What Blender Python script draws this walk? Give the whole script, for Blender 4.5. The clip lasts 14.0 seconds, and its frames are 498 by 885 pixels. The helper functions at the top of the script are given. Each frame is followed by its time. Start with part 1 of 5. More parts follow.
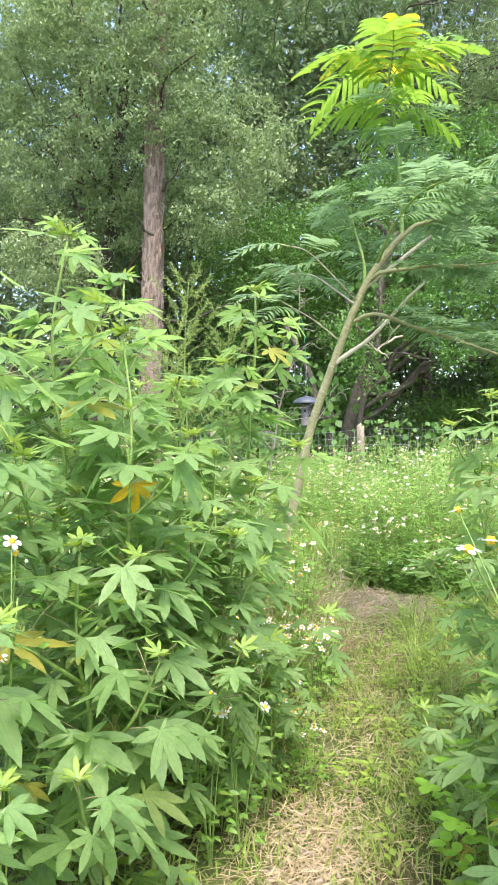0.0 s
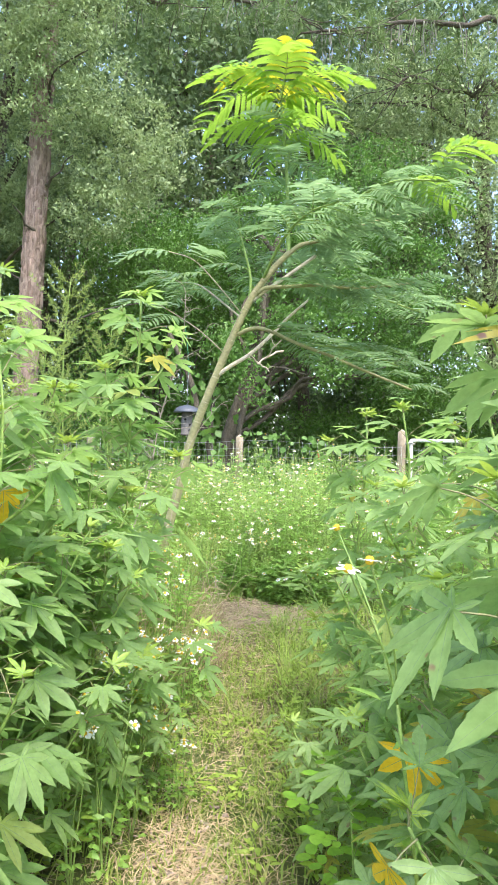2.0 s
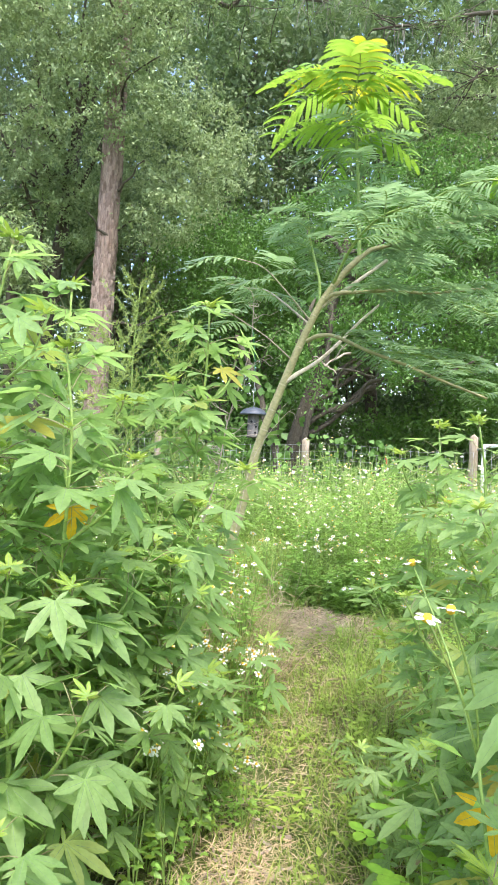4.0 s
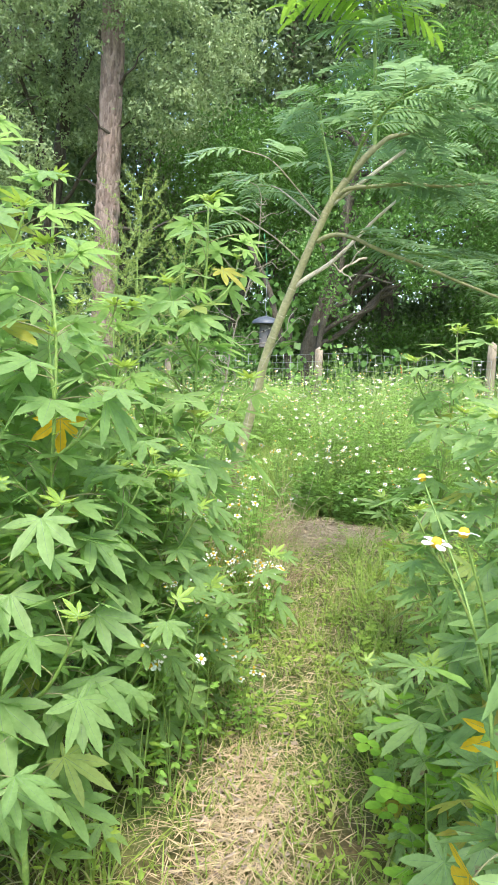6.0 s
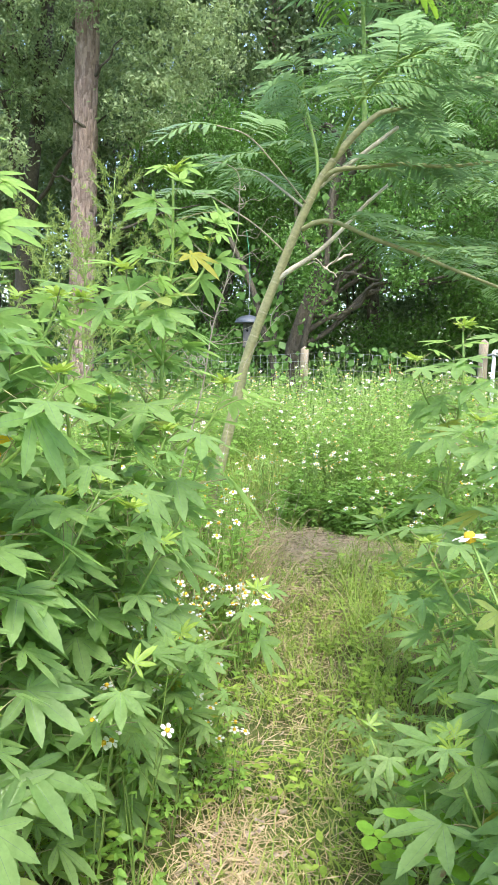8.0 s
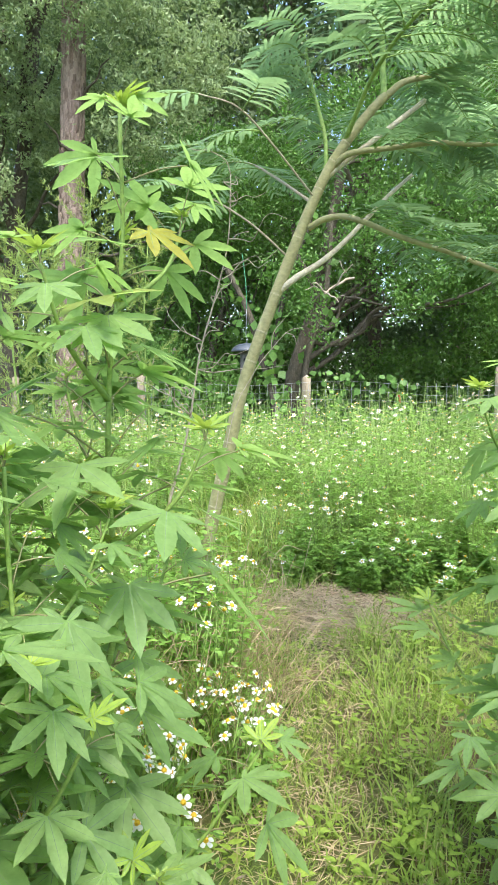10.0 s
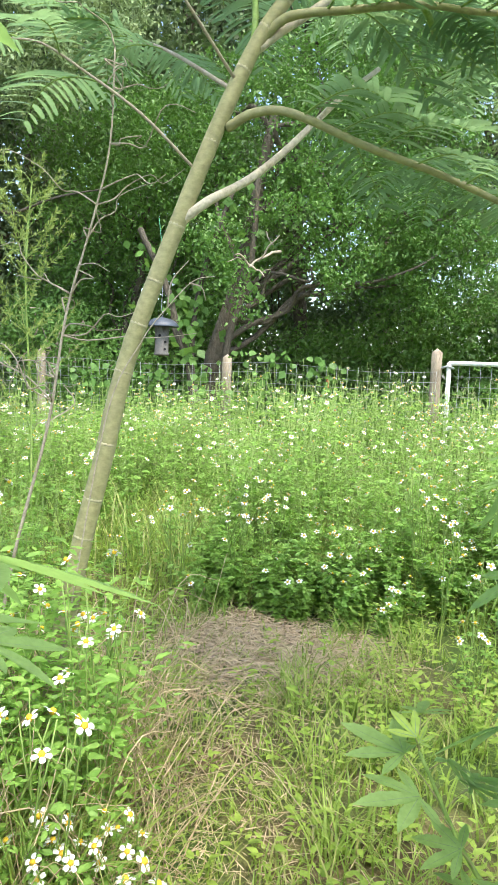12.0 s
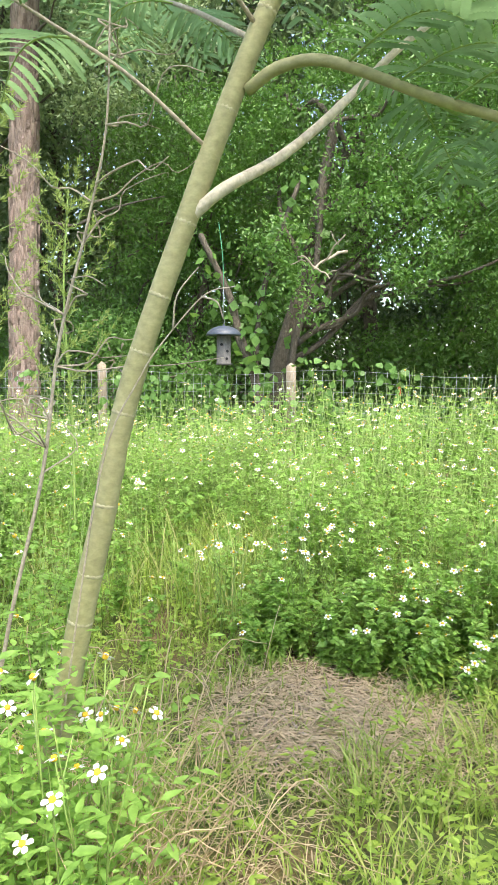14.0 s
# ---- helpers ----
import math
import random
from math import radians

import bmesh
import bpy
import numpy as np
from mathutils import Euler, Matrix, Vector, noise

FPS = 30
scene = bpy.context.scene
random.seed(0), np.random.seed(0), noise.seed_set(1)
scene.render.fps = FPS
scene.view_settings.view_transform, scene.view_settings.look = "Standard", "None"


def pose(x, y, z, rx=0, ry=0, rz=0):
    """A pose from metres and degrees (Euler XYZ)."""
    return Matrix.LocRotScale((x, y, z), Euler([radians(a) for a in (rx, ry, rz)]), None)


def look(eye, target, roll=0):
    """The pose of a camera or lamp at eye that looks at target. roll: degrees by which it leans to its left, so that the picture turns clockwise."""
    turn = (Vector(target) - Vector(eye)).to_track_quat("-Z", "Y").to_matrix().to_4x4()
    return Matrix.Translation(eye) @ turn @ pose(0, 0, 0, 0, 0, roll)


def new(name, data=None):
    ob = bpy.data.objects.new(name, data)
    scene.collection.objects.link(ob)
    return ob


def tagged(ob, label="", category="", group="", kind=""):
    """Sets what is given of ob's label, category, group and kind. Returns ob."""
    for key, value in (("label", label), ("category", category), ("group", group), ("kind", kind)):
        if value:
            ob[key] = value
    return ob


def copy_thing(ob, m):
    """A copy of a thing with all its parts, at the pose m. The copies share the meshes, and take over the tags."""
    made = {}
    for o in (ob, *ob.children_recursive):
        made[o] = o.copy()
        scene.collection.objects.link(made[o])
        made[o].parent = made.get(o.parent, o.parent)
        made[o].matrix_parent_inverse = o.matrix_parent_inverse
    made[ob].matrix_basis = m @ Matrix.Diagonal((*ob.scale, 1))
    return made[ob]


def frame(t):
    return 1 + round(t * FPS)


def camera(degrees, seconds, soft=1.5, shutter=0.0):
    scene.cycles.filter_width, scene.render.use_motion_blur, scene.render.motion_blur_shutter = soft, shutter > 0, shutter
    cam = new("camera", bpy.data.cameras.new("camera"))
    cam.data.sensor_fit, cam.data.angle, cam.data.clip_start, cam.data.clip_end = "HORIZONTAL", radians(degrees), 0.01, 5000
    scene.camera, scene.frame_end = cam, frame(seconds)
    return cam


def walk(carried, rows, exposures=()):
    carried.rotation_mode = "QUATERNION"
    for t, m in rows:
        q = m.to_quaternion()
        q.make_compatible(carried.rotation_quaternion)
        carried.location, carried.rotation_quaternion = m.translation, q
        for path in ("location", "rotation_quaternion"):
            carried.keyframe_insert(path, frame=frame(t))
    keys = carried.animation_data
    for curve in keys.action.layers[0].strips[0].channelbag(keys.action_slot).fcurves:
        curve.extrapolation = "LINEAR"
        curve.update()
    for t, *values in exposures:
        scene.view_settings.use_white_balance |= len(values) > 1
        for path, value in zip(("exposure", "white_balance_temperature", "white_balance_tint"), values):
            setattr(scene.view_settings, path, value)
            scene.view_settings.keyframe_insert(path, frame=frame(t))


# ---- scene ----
cam = camera(40.0, 14.0, soft=1.0)
PATH = [
    (0, (0.564, 0.775, 1.181), (0.106, 2.722, 1.169), -0.5),
    (0.5, (0.565, 0.777, 1.184), (0.095, 2.721, 1.162), 0.4),
    (1, (0.568, 0.799, 1.187), (0.165, 2.758, 1.178), 0.8),
    (1.5, (0.573, 0.811, 1.198), (0.413, 2.805, 1.213), 1.0),
    (2, (0.552, 0.802, 1.188), (0.443, 2.799, 1.205), 1.7),
    (2.5, (0.524, 0.788, 1.193), (0.231, 2.766, 1.211), 2.3),
    (5, (0.559, 0.927, 1.249), (0.255, 2.904, 1.232), 2.5),
    (5.5, (0.566, 0.962, 1.222), (0.238, 2.922, 1.0), 2.1),
    (6, (0.555, 0.965, 1.223), (0.226, 2.922, 0.973), 1.9),
    (6.5, (0.54, 0.977, 1.217), (0.232, 2.934, 0.938), 1.6),
    (7, (0.561, 1.042, 1.214), (0.288, 3.002, 0.925), 1.6),
    (9.5, (0.446, 1.784, 1.242), (0.127, 3.751, 1.076), 0.8),
    (10, (0.437, 1.941, 1.224), (0.145, 3.913, 1.063), 0.3),
    (10.5, (0.404, 2.155, 1.224), (0.301, 4.148, 1.085), 0.7),
    (11, (0.391, 2.353, 1.192), (0.31, 4.346, 1.041), 0.9),
    (11.5, (0.428, 2.561, 1.209), (0.364, 4.551, 1.02), 1.6),
    (12, (0.409, 2.748, 1.217), (0.347, 4.736, 1.006), 2.0),
    (12.5, (0.376, 2.9, 1.265), (0.325, 4.89, 1.072), 1.9),
    (13, (0.378, 3.002, 1.278), (0.312, 4.993, 1.095), 1.2),
    (13.5, (0.439, 3.115, 1.277), (0.257, 5.098, 1.084), 0.7),
    (14, (0.465, 3.173, 1.284), (0.189, 5.143, 1.078), 0.3),
]
walk(cam, [(t, look(eye, target, roll)) for t, eye, target, roll in PATH], [(0, 2.28, 6500, 13), (3, 2.28, 6500, 13), (5, 2.28, 6500, 13), (5.5, 2.19, 6450, 9), (7, 2.16, 6450, 8), (10.5, 2.14, 6500, 7), (12, 2.16, 6600, 8), (14, 2.24, 6850, 10)])


# ---- light ----
SUN_EL, SUN_AZ = 62.0, 155.0      # height and compass bearing (clockwise from +y) of the sun
world = bpy.data.worlds.new("world")
scene.world = world
world.use_nodes = True
wn = world.node_tree
sky = wn.nodes.new("ShaderNodeTexSky")
sky.sky_type = "NISHITA"
sky.sun_disc = False
sky.sun_elevation, sky.sun_rotation = radians(SUN_EL), radians(SUN_AZ)
sky.air_density, sky.dust_density, sky.ozone_density = 1.0, 2.5, 1.0
wn.nodes["Background"].inputs["Strength"].default_value = 0.15
wn.links.new(sky.outputs["Color"], wn.nodes["Background"].inputs["Color"])
sun_data = bpy.data.lights.new("sun", "SUN")
sun_data.energy, sun_data.angle, sun_data.color = 1.0, radians(25.0), (1.0, 0.95, 0.86)
sun = new("sun", sun_data)
az, el = radians(SUN_AZ), radians(SUN_EL)
sun.matrix_world = look((30 * math.sin(az) * math.cos(el), 30 * math.cos(az) * math.cos(el), 30 * math.sin(el)), (0, 0, 0))

RNG = np.random.default_rng(7)


# ---- materials ----
def nodes_of(name):
    m = bpy.data.materials.new(name)
    m.use_nodes = True
    nt = m.node_tree
    return m, nt, nt.nodes["Principled BSDF"], nt.nodes["Material Output"]


def ramp(nt, fac, stops):
    r = nt.nodes.new("ShaderNodeValToRGB")
    els = r.color_ramp.elements
    while len(els) < len(stops):
        els.new(0.5)
    for e, (p, c) in zip(els, stops):
        e.position, e.color = p, (*c, 1)
    nt.links.new(fac, r.inputs["Fac"])
    return r.outputs["Color"]


def noise_of(nt, scale, detail=4.0, coord="Object", rough=0.6):
    tc = nt.nodes.new("ShaderNodeTexCoord")
    n = nt.nodes.new("ShaderNodeTexNoise")
    n.inputs["Scale"].default_value, n.inputs["Detail"].default_value, n.inputs["Roughness"].default_value = scale, detail, rough
    nt.links.new(tc.outputs[coord], n.inputs["Vector"])
    return n.outputs["Fac"]


def mixed(nt, fac, a, b, mode="MIX"):
    x = nt.nodes.new("ShaderNodeMix")
    x.data_type, x.blend_type = "RGBA", mode
    for value, socket in ((fac, x.inputs[0]), (a, x.inputs[6]), (b, x.inputs[7])):
        if isinstance(value, (int, float)):
            socket.default_value = value
        elif isinstance(value, tuple):
            socket.default_value = (*value, 1)
        else:
            nt.links.new(value, socket)
    return x.outputs[2]


def leaf_material(name, dark, light, through_col, island=True, translucent=0.4, rough=0.45, spots=None, spot_at=0.66, odd=None, grain=60.0, odd_at=0.97):
    """A leaf: colour by leaf, fine mottling, blemishes, light shining through."""
    m, nt, bsdf, out = nodes_of(name)
    if island:
        g = nt.nodes.new("ShaderNodeNewGeometry")
        rnd = g.outputs["Random Per Island"]
    else:
        g = nt.nodes.new("ShaderNodeObjectInfo")
        rnd = g.outputs["Random"]
    stops = [(0.0, dark), (0.75, light)]
    if odd:
        stops += [(odd_at - 0.02, light), (odd_at, odd)]
    col = ramp(nt, rnd, stops)
    fine = noise_of(nt, grain, 3.0)
    col = mixed(nt, 0.35, col, ramp(nt, fine, [(0.3, tuple(c * 0.55 for c in dark)), (0.7, tuple(min(1, c * 1.5) for c in light))]))
    if spots:
        s = ramp(nt, noise_of(nt, 22.0, 2.0), [(spot_at, (0, 0, 0)), (spot_at + 0.03, (1, 1, 1))])
        col = mixed(nt, s, col, spots)
    nt.links.new(col, bsdf.inputs["Base Color"])
    bsdf.inputs["Roughness"].default_value = rough
    bsdf.inputs["Specular IOR Level"].default_value = 0.4
    bump = nt.nodes.new("ShaderNodeBump")
    bump.inputs["Strength"].default_value, bump.inputs["Distance"].default_value = 0.35, 0.004
    nt.links.new(fine, bump.inputs["Height"])
    nt.links.new(bump.outputs["Normal"], bsdf.inputs["Normal"])
    tr = nt.nodes.new("ShaderNodeBsdfTranslucent")
    nt.links.new(mixed(nt, 0.6, col, through_col), tr.inputs["Color"])
    mix = nt.nodes.new("ShaderNodeMixShader")
    mix.inputs[0].default_value = translucent
    nt.links.new(bsdf.outputs[0], mix.inputs[1])
    nt.links.new(tr.outputs[0], mix.inputs[2])
    nt.links.new(mix.outputs[0], out.inputs["Surface"])
    return m


def solid_material(name, a, b, scale=8.0, rough=0.8, bump=0.4, dist=0.01, metal=0.0, stretch=(1, 1, 1), detail=6.0, third=None, island=False):
    m, nt, bsdf, out = nodes_of(name)
    tc = nt.nodes.new("ShaderNodeTexCoord")
    mp = nt.nodes.new("ShaderNodeMapping")
    mp.inputs["Scale"].default_value = stretch
    nt.links.new(tc.outputs["Object"], mp.inputs["Vector"])
    big, small = nt.nodes.new("ShaderNodeTexNoise"), nt.nodes.new("ShaderNodeTexNoise")
    for n, s in ((big, scale), (small, scale * 7)):
        n.inputs["Scale"].default_value, n.inputs["Detail"].default_value, n.inputs["Roughness"].default_value = s, detail, 0.65
        nt.links.new(mp.outputs["Vector"], n.inputs["Vector"])
    col = ramp(nt, big.outputs["Fac"], [(0.35, a), (0.65, b)] + ([(0.74, third)] if third else []))
    col = mixed(nt, 0.5, col, ramp(nt, small.outputs["Fac"], [(0.3, tuple(c * 0.5 for c in a)), (0.7, tuple(min(1, c * 1.3) for c in b))]))
    if island:
        g = nt.nodes.new("ShaderNodeNewGeometry")
        col = mixed(nt, 0.55, col, ramp(nt, g.outputs["Random Per Island"], [(0.0, tuple(c * 0.8 for c in a)), (1.0, tuple(c * 1.15 for c in b))]))
    nt.links.new(col, bsdf.inputs["Base Color"])
    bsdf.inputs["Roughness"].default_value, bsdf.inputs["Metallic"].default_value = rough, metal
    add = nt.nodes.new("ShaderNodeMath")
    add.operation = "ADD"
    nt.links.new(big.outputs["Fac"], add.inputs[0])
    nt.links.new(small.outputs["Fac"], add.inputs[1])
    bp = nt.nodes.new("ShaderNodeBump")
    bp.inputs["Strength"].default_value, bp.inputs["Distance"].default_value = bump, dist
    nt.links.new(add.outputs[0], bp.inputs["Height"])
    nt.links.new(bp.outputs["Normal"], bsdf.inputs["Normal"])
    return m


M_HIB = leaf_material("hibiscus_leaf", (0.165, 0.29, 0.1), (0.26, 0.39, 0.145), (0.42, 0.64, 0.15), island=False, grain=70, odd=(0.5, 0.34, 0.03), odd_at=0.993, translucent=0.56)
M_HIB_SPOT = leaf_material("hibiscus_leaf_spotted", (0.175, 0.295, 0.1), (0.27, 0.395, 0.15), (0.42, 0.62, 0.16), island=False, grain=70, spots=(0.22, 0.07, 0.09), spot_at=0.69, odd=(0.58, 0.34, 0.02), odd_at=0.91, translucent=0.5)
M_HIB_YOUNG = leaf_material("hibiscus_young_leaf", (0.22, 0.35, 0.06), (0.32, 0.44, 0.085), (0.5, 0.65, 0.08), island=False, grain=70)
M_FROND = leaf_material("mimosa_leaflets", (0.125, 0.21, 0.12), (0.23, 0.335, 0.215), (0.32, 0.5, 0.18), island=False, translucent=0.55, grain=25, rough=0.38)
M_FROND_TIP = leaf_material("mimosa_newest_leaflets", (0.32, 0.44, 0.045), (0.55, 0.5, 0.03), (0.6, 0.62, 0.04), island=False, translucent=0.5, grain=25)
M_FROND_YOUNG = leaf_material("mimosa_young_leaflets", (0.13, 0.3, 0.06), (0.24, 0.41, 0.06), (0.4, 0.6, 0.06), island=False, translucent=0.55, grain=25)
M_BIDENS = leaf_material("bidens_leaf", (0.14, 0.28, 0.05), (0.27, 0.44, 0.1), (0.38, 0.62, 0.09))
M_GRASS = leaf_material("grass_blade", (0.14, 0.24, 0.04), (0.33, 0.44, 0.09), (0.42, 0.58, 0.1), odd=(0.46, 0.38, 0.2), odd_at=0.64)
M_OAK = leaf_material("grey_green_oak_leaf", (0.12, 0.18, 0.075), (0.34, 0.43, 0.21), (0.36, 0.48, 0.17), translucent=0.35, rough=0.55)
M_LAUREL = leaf_material("glossy_laurel_leaf", (0.045, 0.11, 0.025), (0.14, 0.27, 0.06), (0.2, 0.44, 0.06), translucent=0.32, rough=0.4)
M_FAR = leaf_material("far_leaf", (0.07, 0.115, 0.05), (0.19, 0.265, 0.12), (0.18, 0.3, 0.08), translucent=0.3, rough=0.5)
M_NEEDLE = leaf_material("pine_needle", (0.09, 0.15, 0.05), (0.17, 0.25, 0.08), (0.2, 0.32, 0.08), translucent=0.25)
M_VINE = leaf_material("vine_leaf", (0.08, 0.18, 0.04), (0.15, 0.29, 0.07), (0.25, 0.45, 0.08))
M_FENNEL = leaf_material("dogfennel_plume", (0.16, 0.24, 0.06), (0.29, 0.37, 0.11), (0.45, 0.55, 0.12))
M_PETAL = leaf_material("white_petal", (0.78, 0.78, 0.74), (0.84, 0.84, 0.8), (0.85, 0.86, 0.8), translucent=0.25, rough=0.6)
M_WEED = leaf_material("yellow_green_weed_leaf", (0.17, 0.29, 0.045), (0.33, 0.45, 0.08), (0.45, 0.6, 0.08))
M_SENNA = leaf_material("lime_round_leaf", (0.17, 0.36, 0.05), (0.25, 0.46, 0.06), (0.4, 0.65, 0.06), translucent=0.45)
M_SCAR = solid_material("bark_scar", (0.3, 0.28, 0.15), (0.42, 0.39, 0.25), 14, 0.85, 0.3, 0.003)
M_DYING = leaf_material("dying_leaf", (0.7, 0.42, 0.02), (0.8, 0.52, 0.03), (0.85, 0.6, 0.03), island=False, translucent=0.4)
M_VEIN = solid_material("pale_leaf_vein", (0.2, 0.32, 0.12), (0.25, 0.36, 0.15), 20, 0.5, 0.1, 0.001)
M_DISC = solid_material("yellow_flower_disc", (0.75, 0.42, 0.02), (0.85, 0.55, 0.04), 60, 0.8, 0.6, 0.003)
M_STEM = solid_material("green_stem", (0.16, 0.28, 0.06), (0.26, 0.36, 0.09), 12, 0.6, 0.3, 0.003, third=(0.28, 0.16, 0.1))
M_PETIOLE = solid_material("reddish_petiole", (0.24, 0.29, 0.12), (0.3, 0.24, 0.14), 20, 0.6, 0.2, 0.002)
M_BARK_MIM = solid_material("smooth_mimosa_bark", (0.255, 0.245, 0.115), (0.315, 0.3, 0.15), 7, 0.7, 0.1, 0.003, stretch=(1, 1, 1.5))
M_BARK_PALE = solid_material("pale_dead_branch", (0.42, 0.37, 0.27), (0.6, 0.54, 0.42), 12, 0.85, 0.4, 0.004, third=(0.28, 0.25, 0.17))
M_BARK_PINE = solid_material("pine_bark", (0.12, 0.075, 0.055), (0.44, 0.34, 0.28), 5, 0.95, 1.0, 0.05, stretch=(1.6, 1.6, 0.4), third=(0.42, 0.36, 0.32))
M_BARK_PLATE = solid_material("pine_bark_plate", (0.14, 0.09, 0.07), (0.37, 0.28, 0.23), 14, 0.95, 0.8, 0.02, island=True)
# bark colour darkened to stand in for shade the crowns don't cast
M_BARK_SHADED = solid_material("shade_darkened_oak_bark", (0.05, 0.043, 0.032), (0.135, 0.115, 0.085), 6, 0.95, 0.9, 0.03, stretch=(1, 1, 0.5))
M_TWIG = solid_material("grey_twig", (0.27, 0.22, 0.16), (0.42, 0.37, 0.29), 20, 0.9, 0.3, 0.003)
M_MOSS = solid_material("spanish_moss", (0.17, 0.17, 0.13), (0.27, 0.27, 0.21), 10, 0.95, 0.3, 0.003)
M_STRAW = leaf_material("dry_straw", (0.3, 0.215, 0.12), (0.6, 0.48, 0.31), (0.5, 0.4, 0.25), translucent=0.12, rough=0.75, grain=30)
M_CHIP = solid_material("wood_chip", (0.22, 0.165, 0.13), (0.46, 0.38, 0.32), 12, 0.9, 0.5, 0.004, island=True)
M_POST = solid_material("weathered_wood_post", (0.2, 0.16, 0.11), (0.36, 0.3, 0.22), 7, 0.9, 0.6, 0.008, stretch=(3, 3, 0.4))
M_WIRE = solid_material("galvanised_wire", (0.3, 0.32, 0.32), (0.45, 0.47, 0.47), 30, 0.5, 0.1, 0.001, metal=0.7)
M_GATE = solid_material("white_painted_tube", (0.72, 0.73, 0.73), (0.82, 0.83, 0.83), 10, 0.4, 0.1, 0.001)
M_FEEDER_ROOF = solid_material("dark_blue_grey_metal", (0.045, 0.055, 0.075), (0.075, 0.09, 0.115), 8, 0.45, 0.2, 0.003)
M_FEEDER_TUBE = solid_material("grey_wood_tube", (0.09, 0.085, 0.078), (0.16, 0.15, 0.135), 9, 0.85, 0.4, 0.004, stretch=(2, 2, 0.6))
M_HOLE_SHADE = solid_material("painted_hole_shade", (0.01, 0.01, 0.01), (0.02, 0.02, 0.02), 9, 0.9, 0.1, 0.001)
M_CORD = solid_material("green_cord", (0.04, 0.2, 0.1), (0.06, 0.28, 0.14), 20, 0.7, 0.1, 0.001)


def ground_material():
    m, nt, bsdf, out = nodes_of("litter_and_grass_ground")
    big, mid, fine = noise_of(nt, 0.9, 5.0), noise_of(nt, 7.0, 6.0), noise_of(nt, 90.0, 4.0, rough=0.7)
    soil = ramp(nt, mid, [(0.3, (0.13, 0.09, 0.055)), (0.7, (0.36, 0.26, 0.16))])
    green = ramp(nt, mid, [(0.3, (0.08, 0.15, 0.03)), (0.7, (0.18, 0.29, 0.07))])
    col = mixed(nt, ramp(nt, big, [(0.36, (0, 0, 0)), (0.55, (1, 1, 1))]), soil, green)
    col = mixed(nt, 0.55, col, ramp(nt, fine, [(0.3, (0.05, 0.035, 0.02)), (0.7, (0.5, 0.4, 0.26))]), "OVERLAY")
    nt.links.new(col, bsdf.inputs["Base Color"])
    bsdf.inputs["Roughness"].default_value = 0.95
    bp = nt.nodes.new("ShaderNodeBump")
    bp.inputs["Strength"].default_value, bp.inputs["Distance"].default_value = 0.8, 0.02
    nt.links.new(fine, bp.inputs["Height"])
    nt.links.new(bp.outputs["Normal"], bsdf.inputs["Normal"])
    return m


M_GROUND = ground_material()


# ---- mesh builders ----
def quads(name, verts, faces, mats, which=None, smooth=False):
    """A mesh from arrays: vertices n x 3, quads m x 4, materials and each quad's material."""
    verts, faces = np.asarray(verts, np.float32), np.asarray(faces, np.int32)
    me = bpy.data.meshes.new(name)
    me.vertices.add(len(verts))
    me.vertices.foreach_set("co", verts.ravel())
    me.loops.add(faces.size)
    me.loops.foreach_set("vertex_index", faces.ravel())
    me.polygons.add(len(faces))
    me.polygons.foreach_set("loop_start", np.arange(len(faces), dtype=np.int32) * 4)
    for m in mats:
        me.materials.append(m)
    if which is not None:
        me.polygons.foreach_set("material_index", np.asarray(which, np.int32))
    if smooth:
        me.polygons.foreach_set("use_smooth", np.ones(len(faces), bool))
    me.update(calc_edges=True)
    return me


def joined(bits):
    """Joins (verts, faces) pairs into one."""
    vs, fs, n = [], [], 0
    for v, f in bits:
        vs.append(np.asarray(v, float))
        fs.append(np.asarray(f, int) + n)
        n += len(v)
    return np.concatenate(vs), np.concatenate(fs)


def smooth_line(points, steps=6):
    """A Catmull-Rom line through the points."""
    p = np.asarray(points, float)
    p = np.vstack([2 * p[0] - p[1], p, 2 * p[-1] - p[-2]])
    out = []
    for i in range(1, len(p) - 2):
        for s in range(steps):
            t = s / steps
            out.append(0.5 * (2 * p[i] + (p[i + 1] - p[i - 1]) * t + (2 * p[i - 1] - 5 * p[i] + 4 * p[i + 1] - p[i + 2]) * t * t
                              + (3 * p[i] - p[i - 1] - 3 * p[i + 1] + p[i + 2]) * t ** 3))
    return np.array(out + [p[-2]])


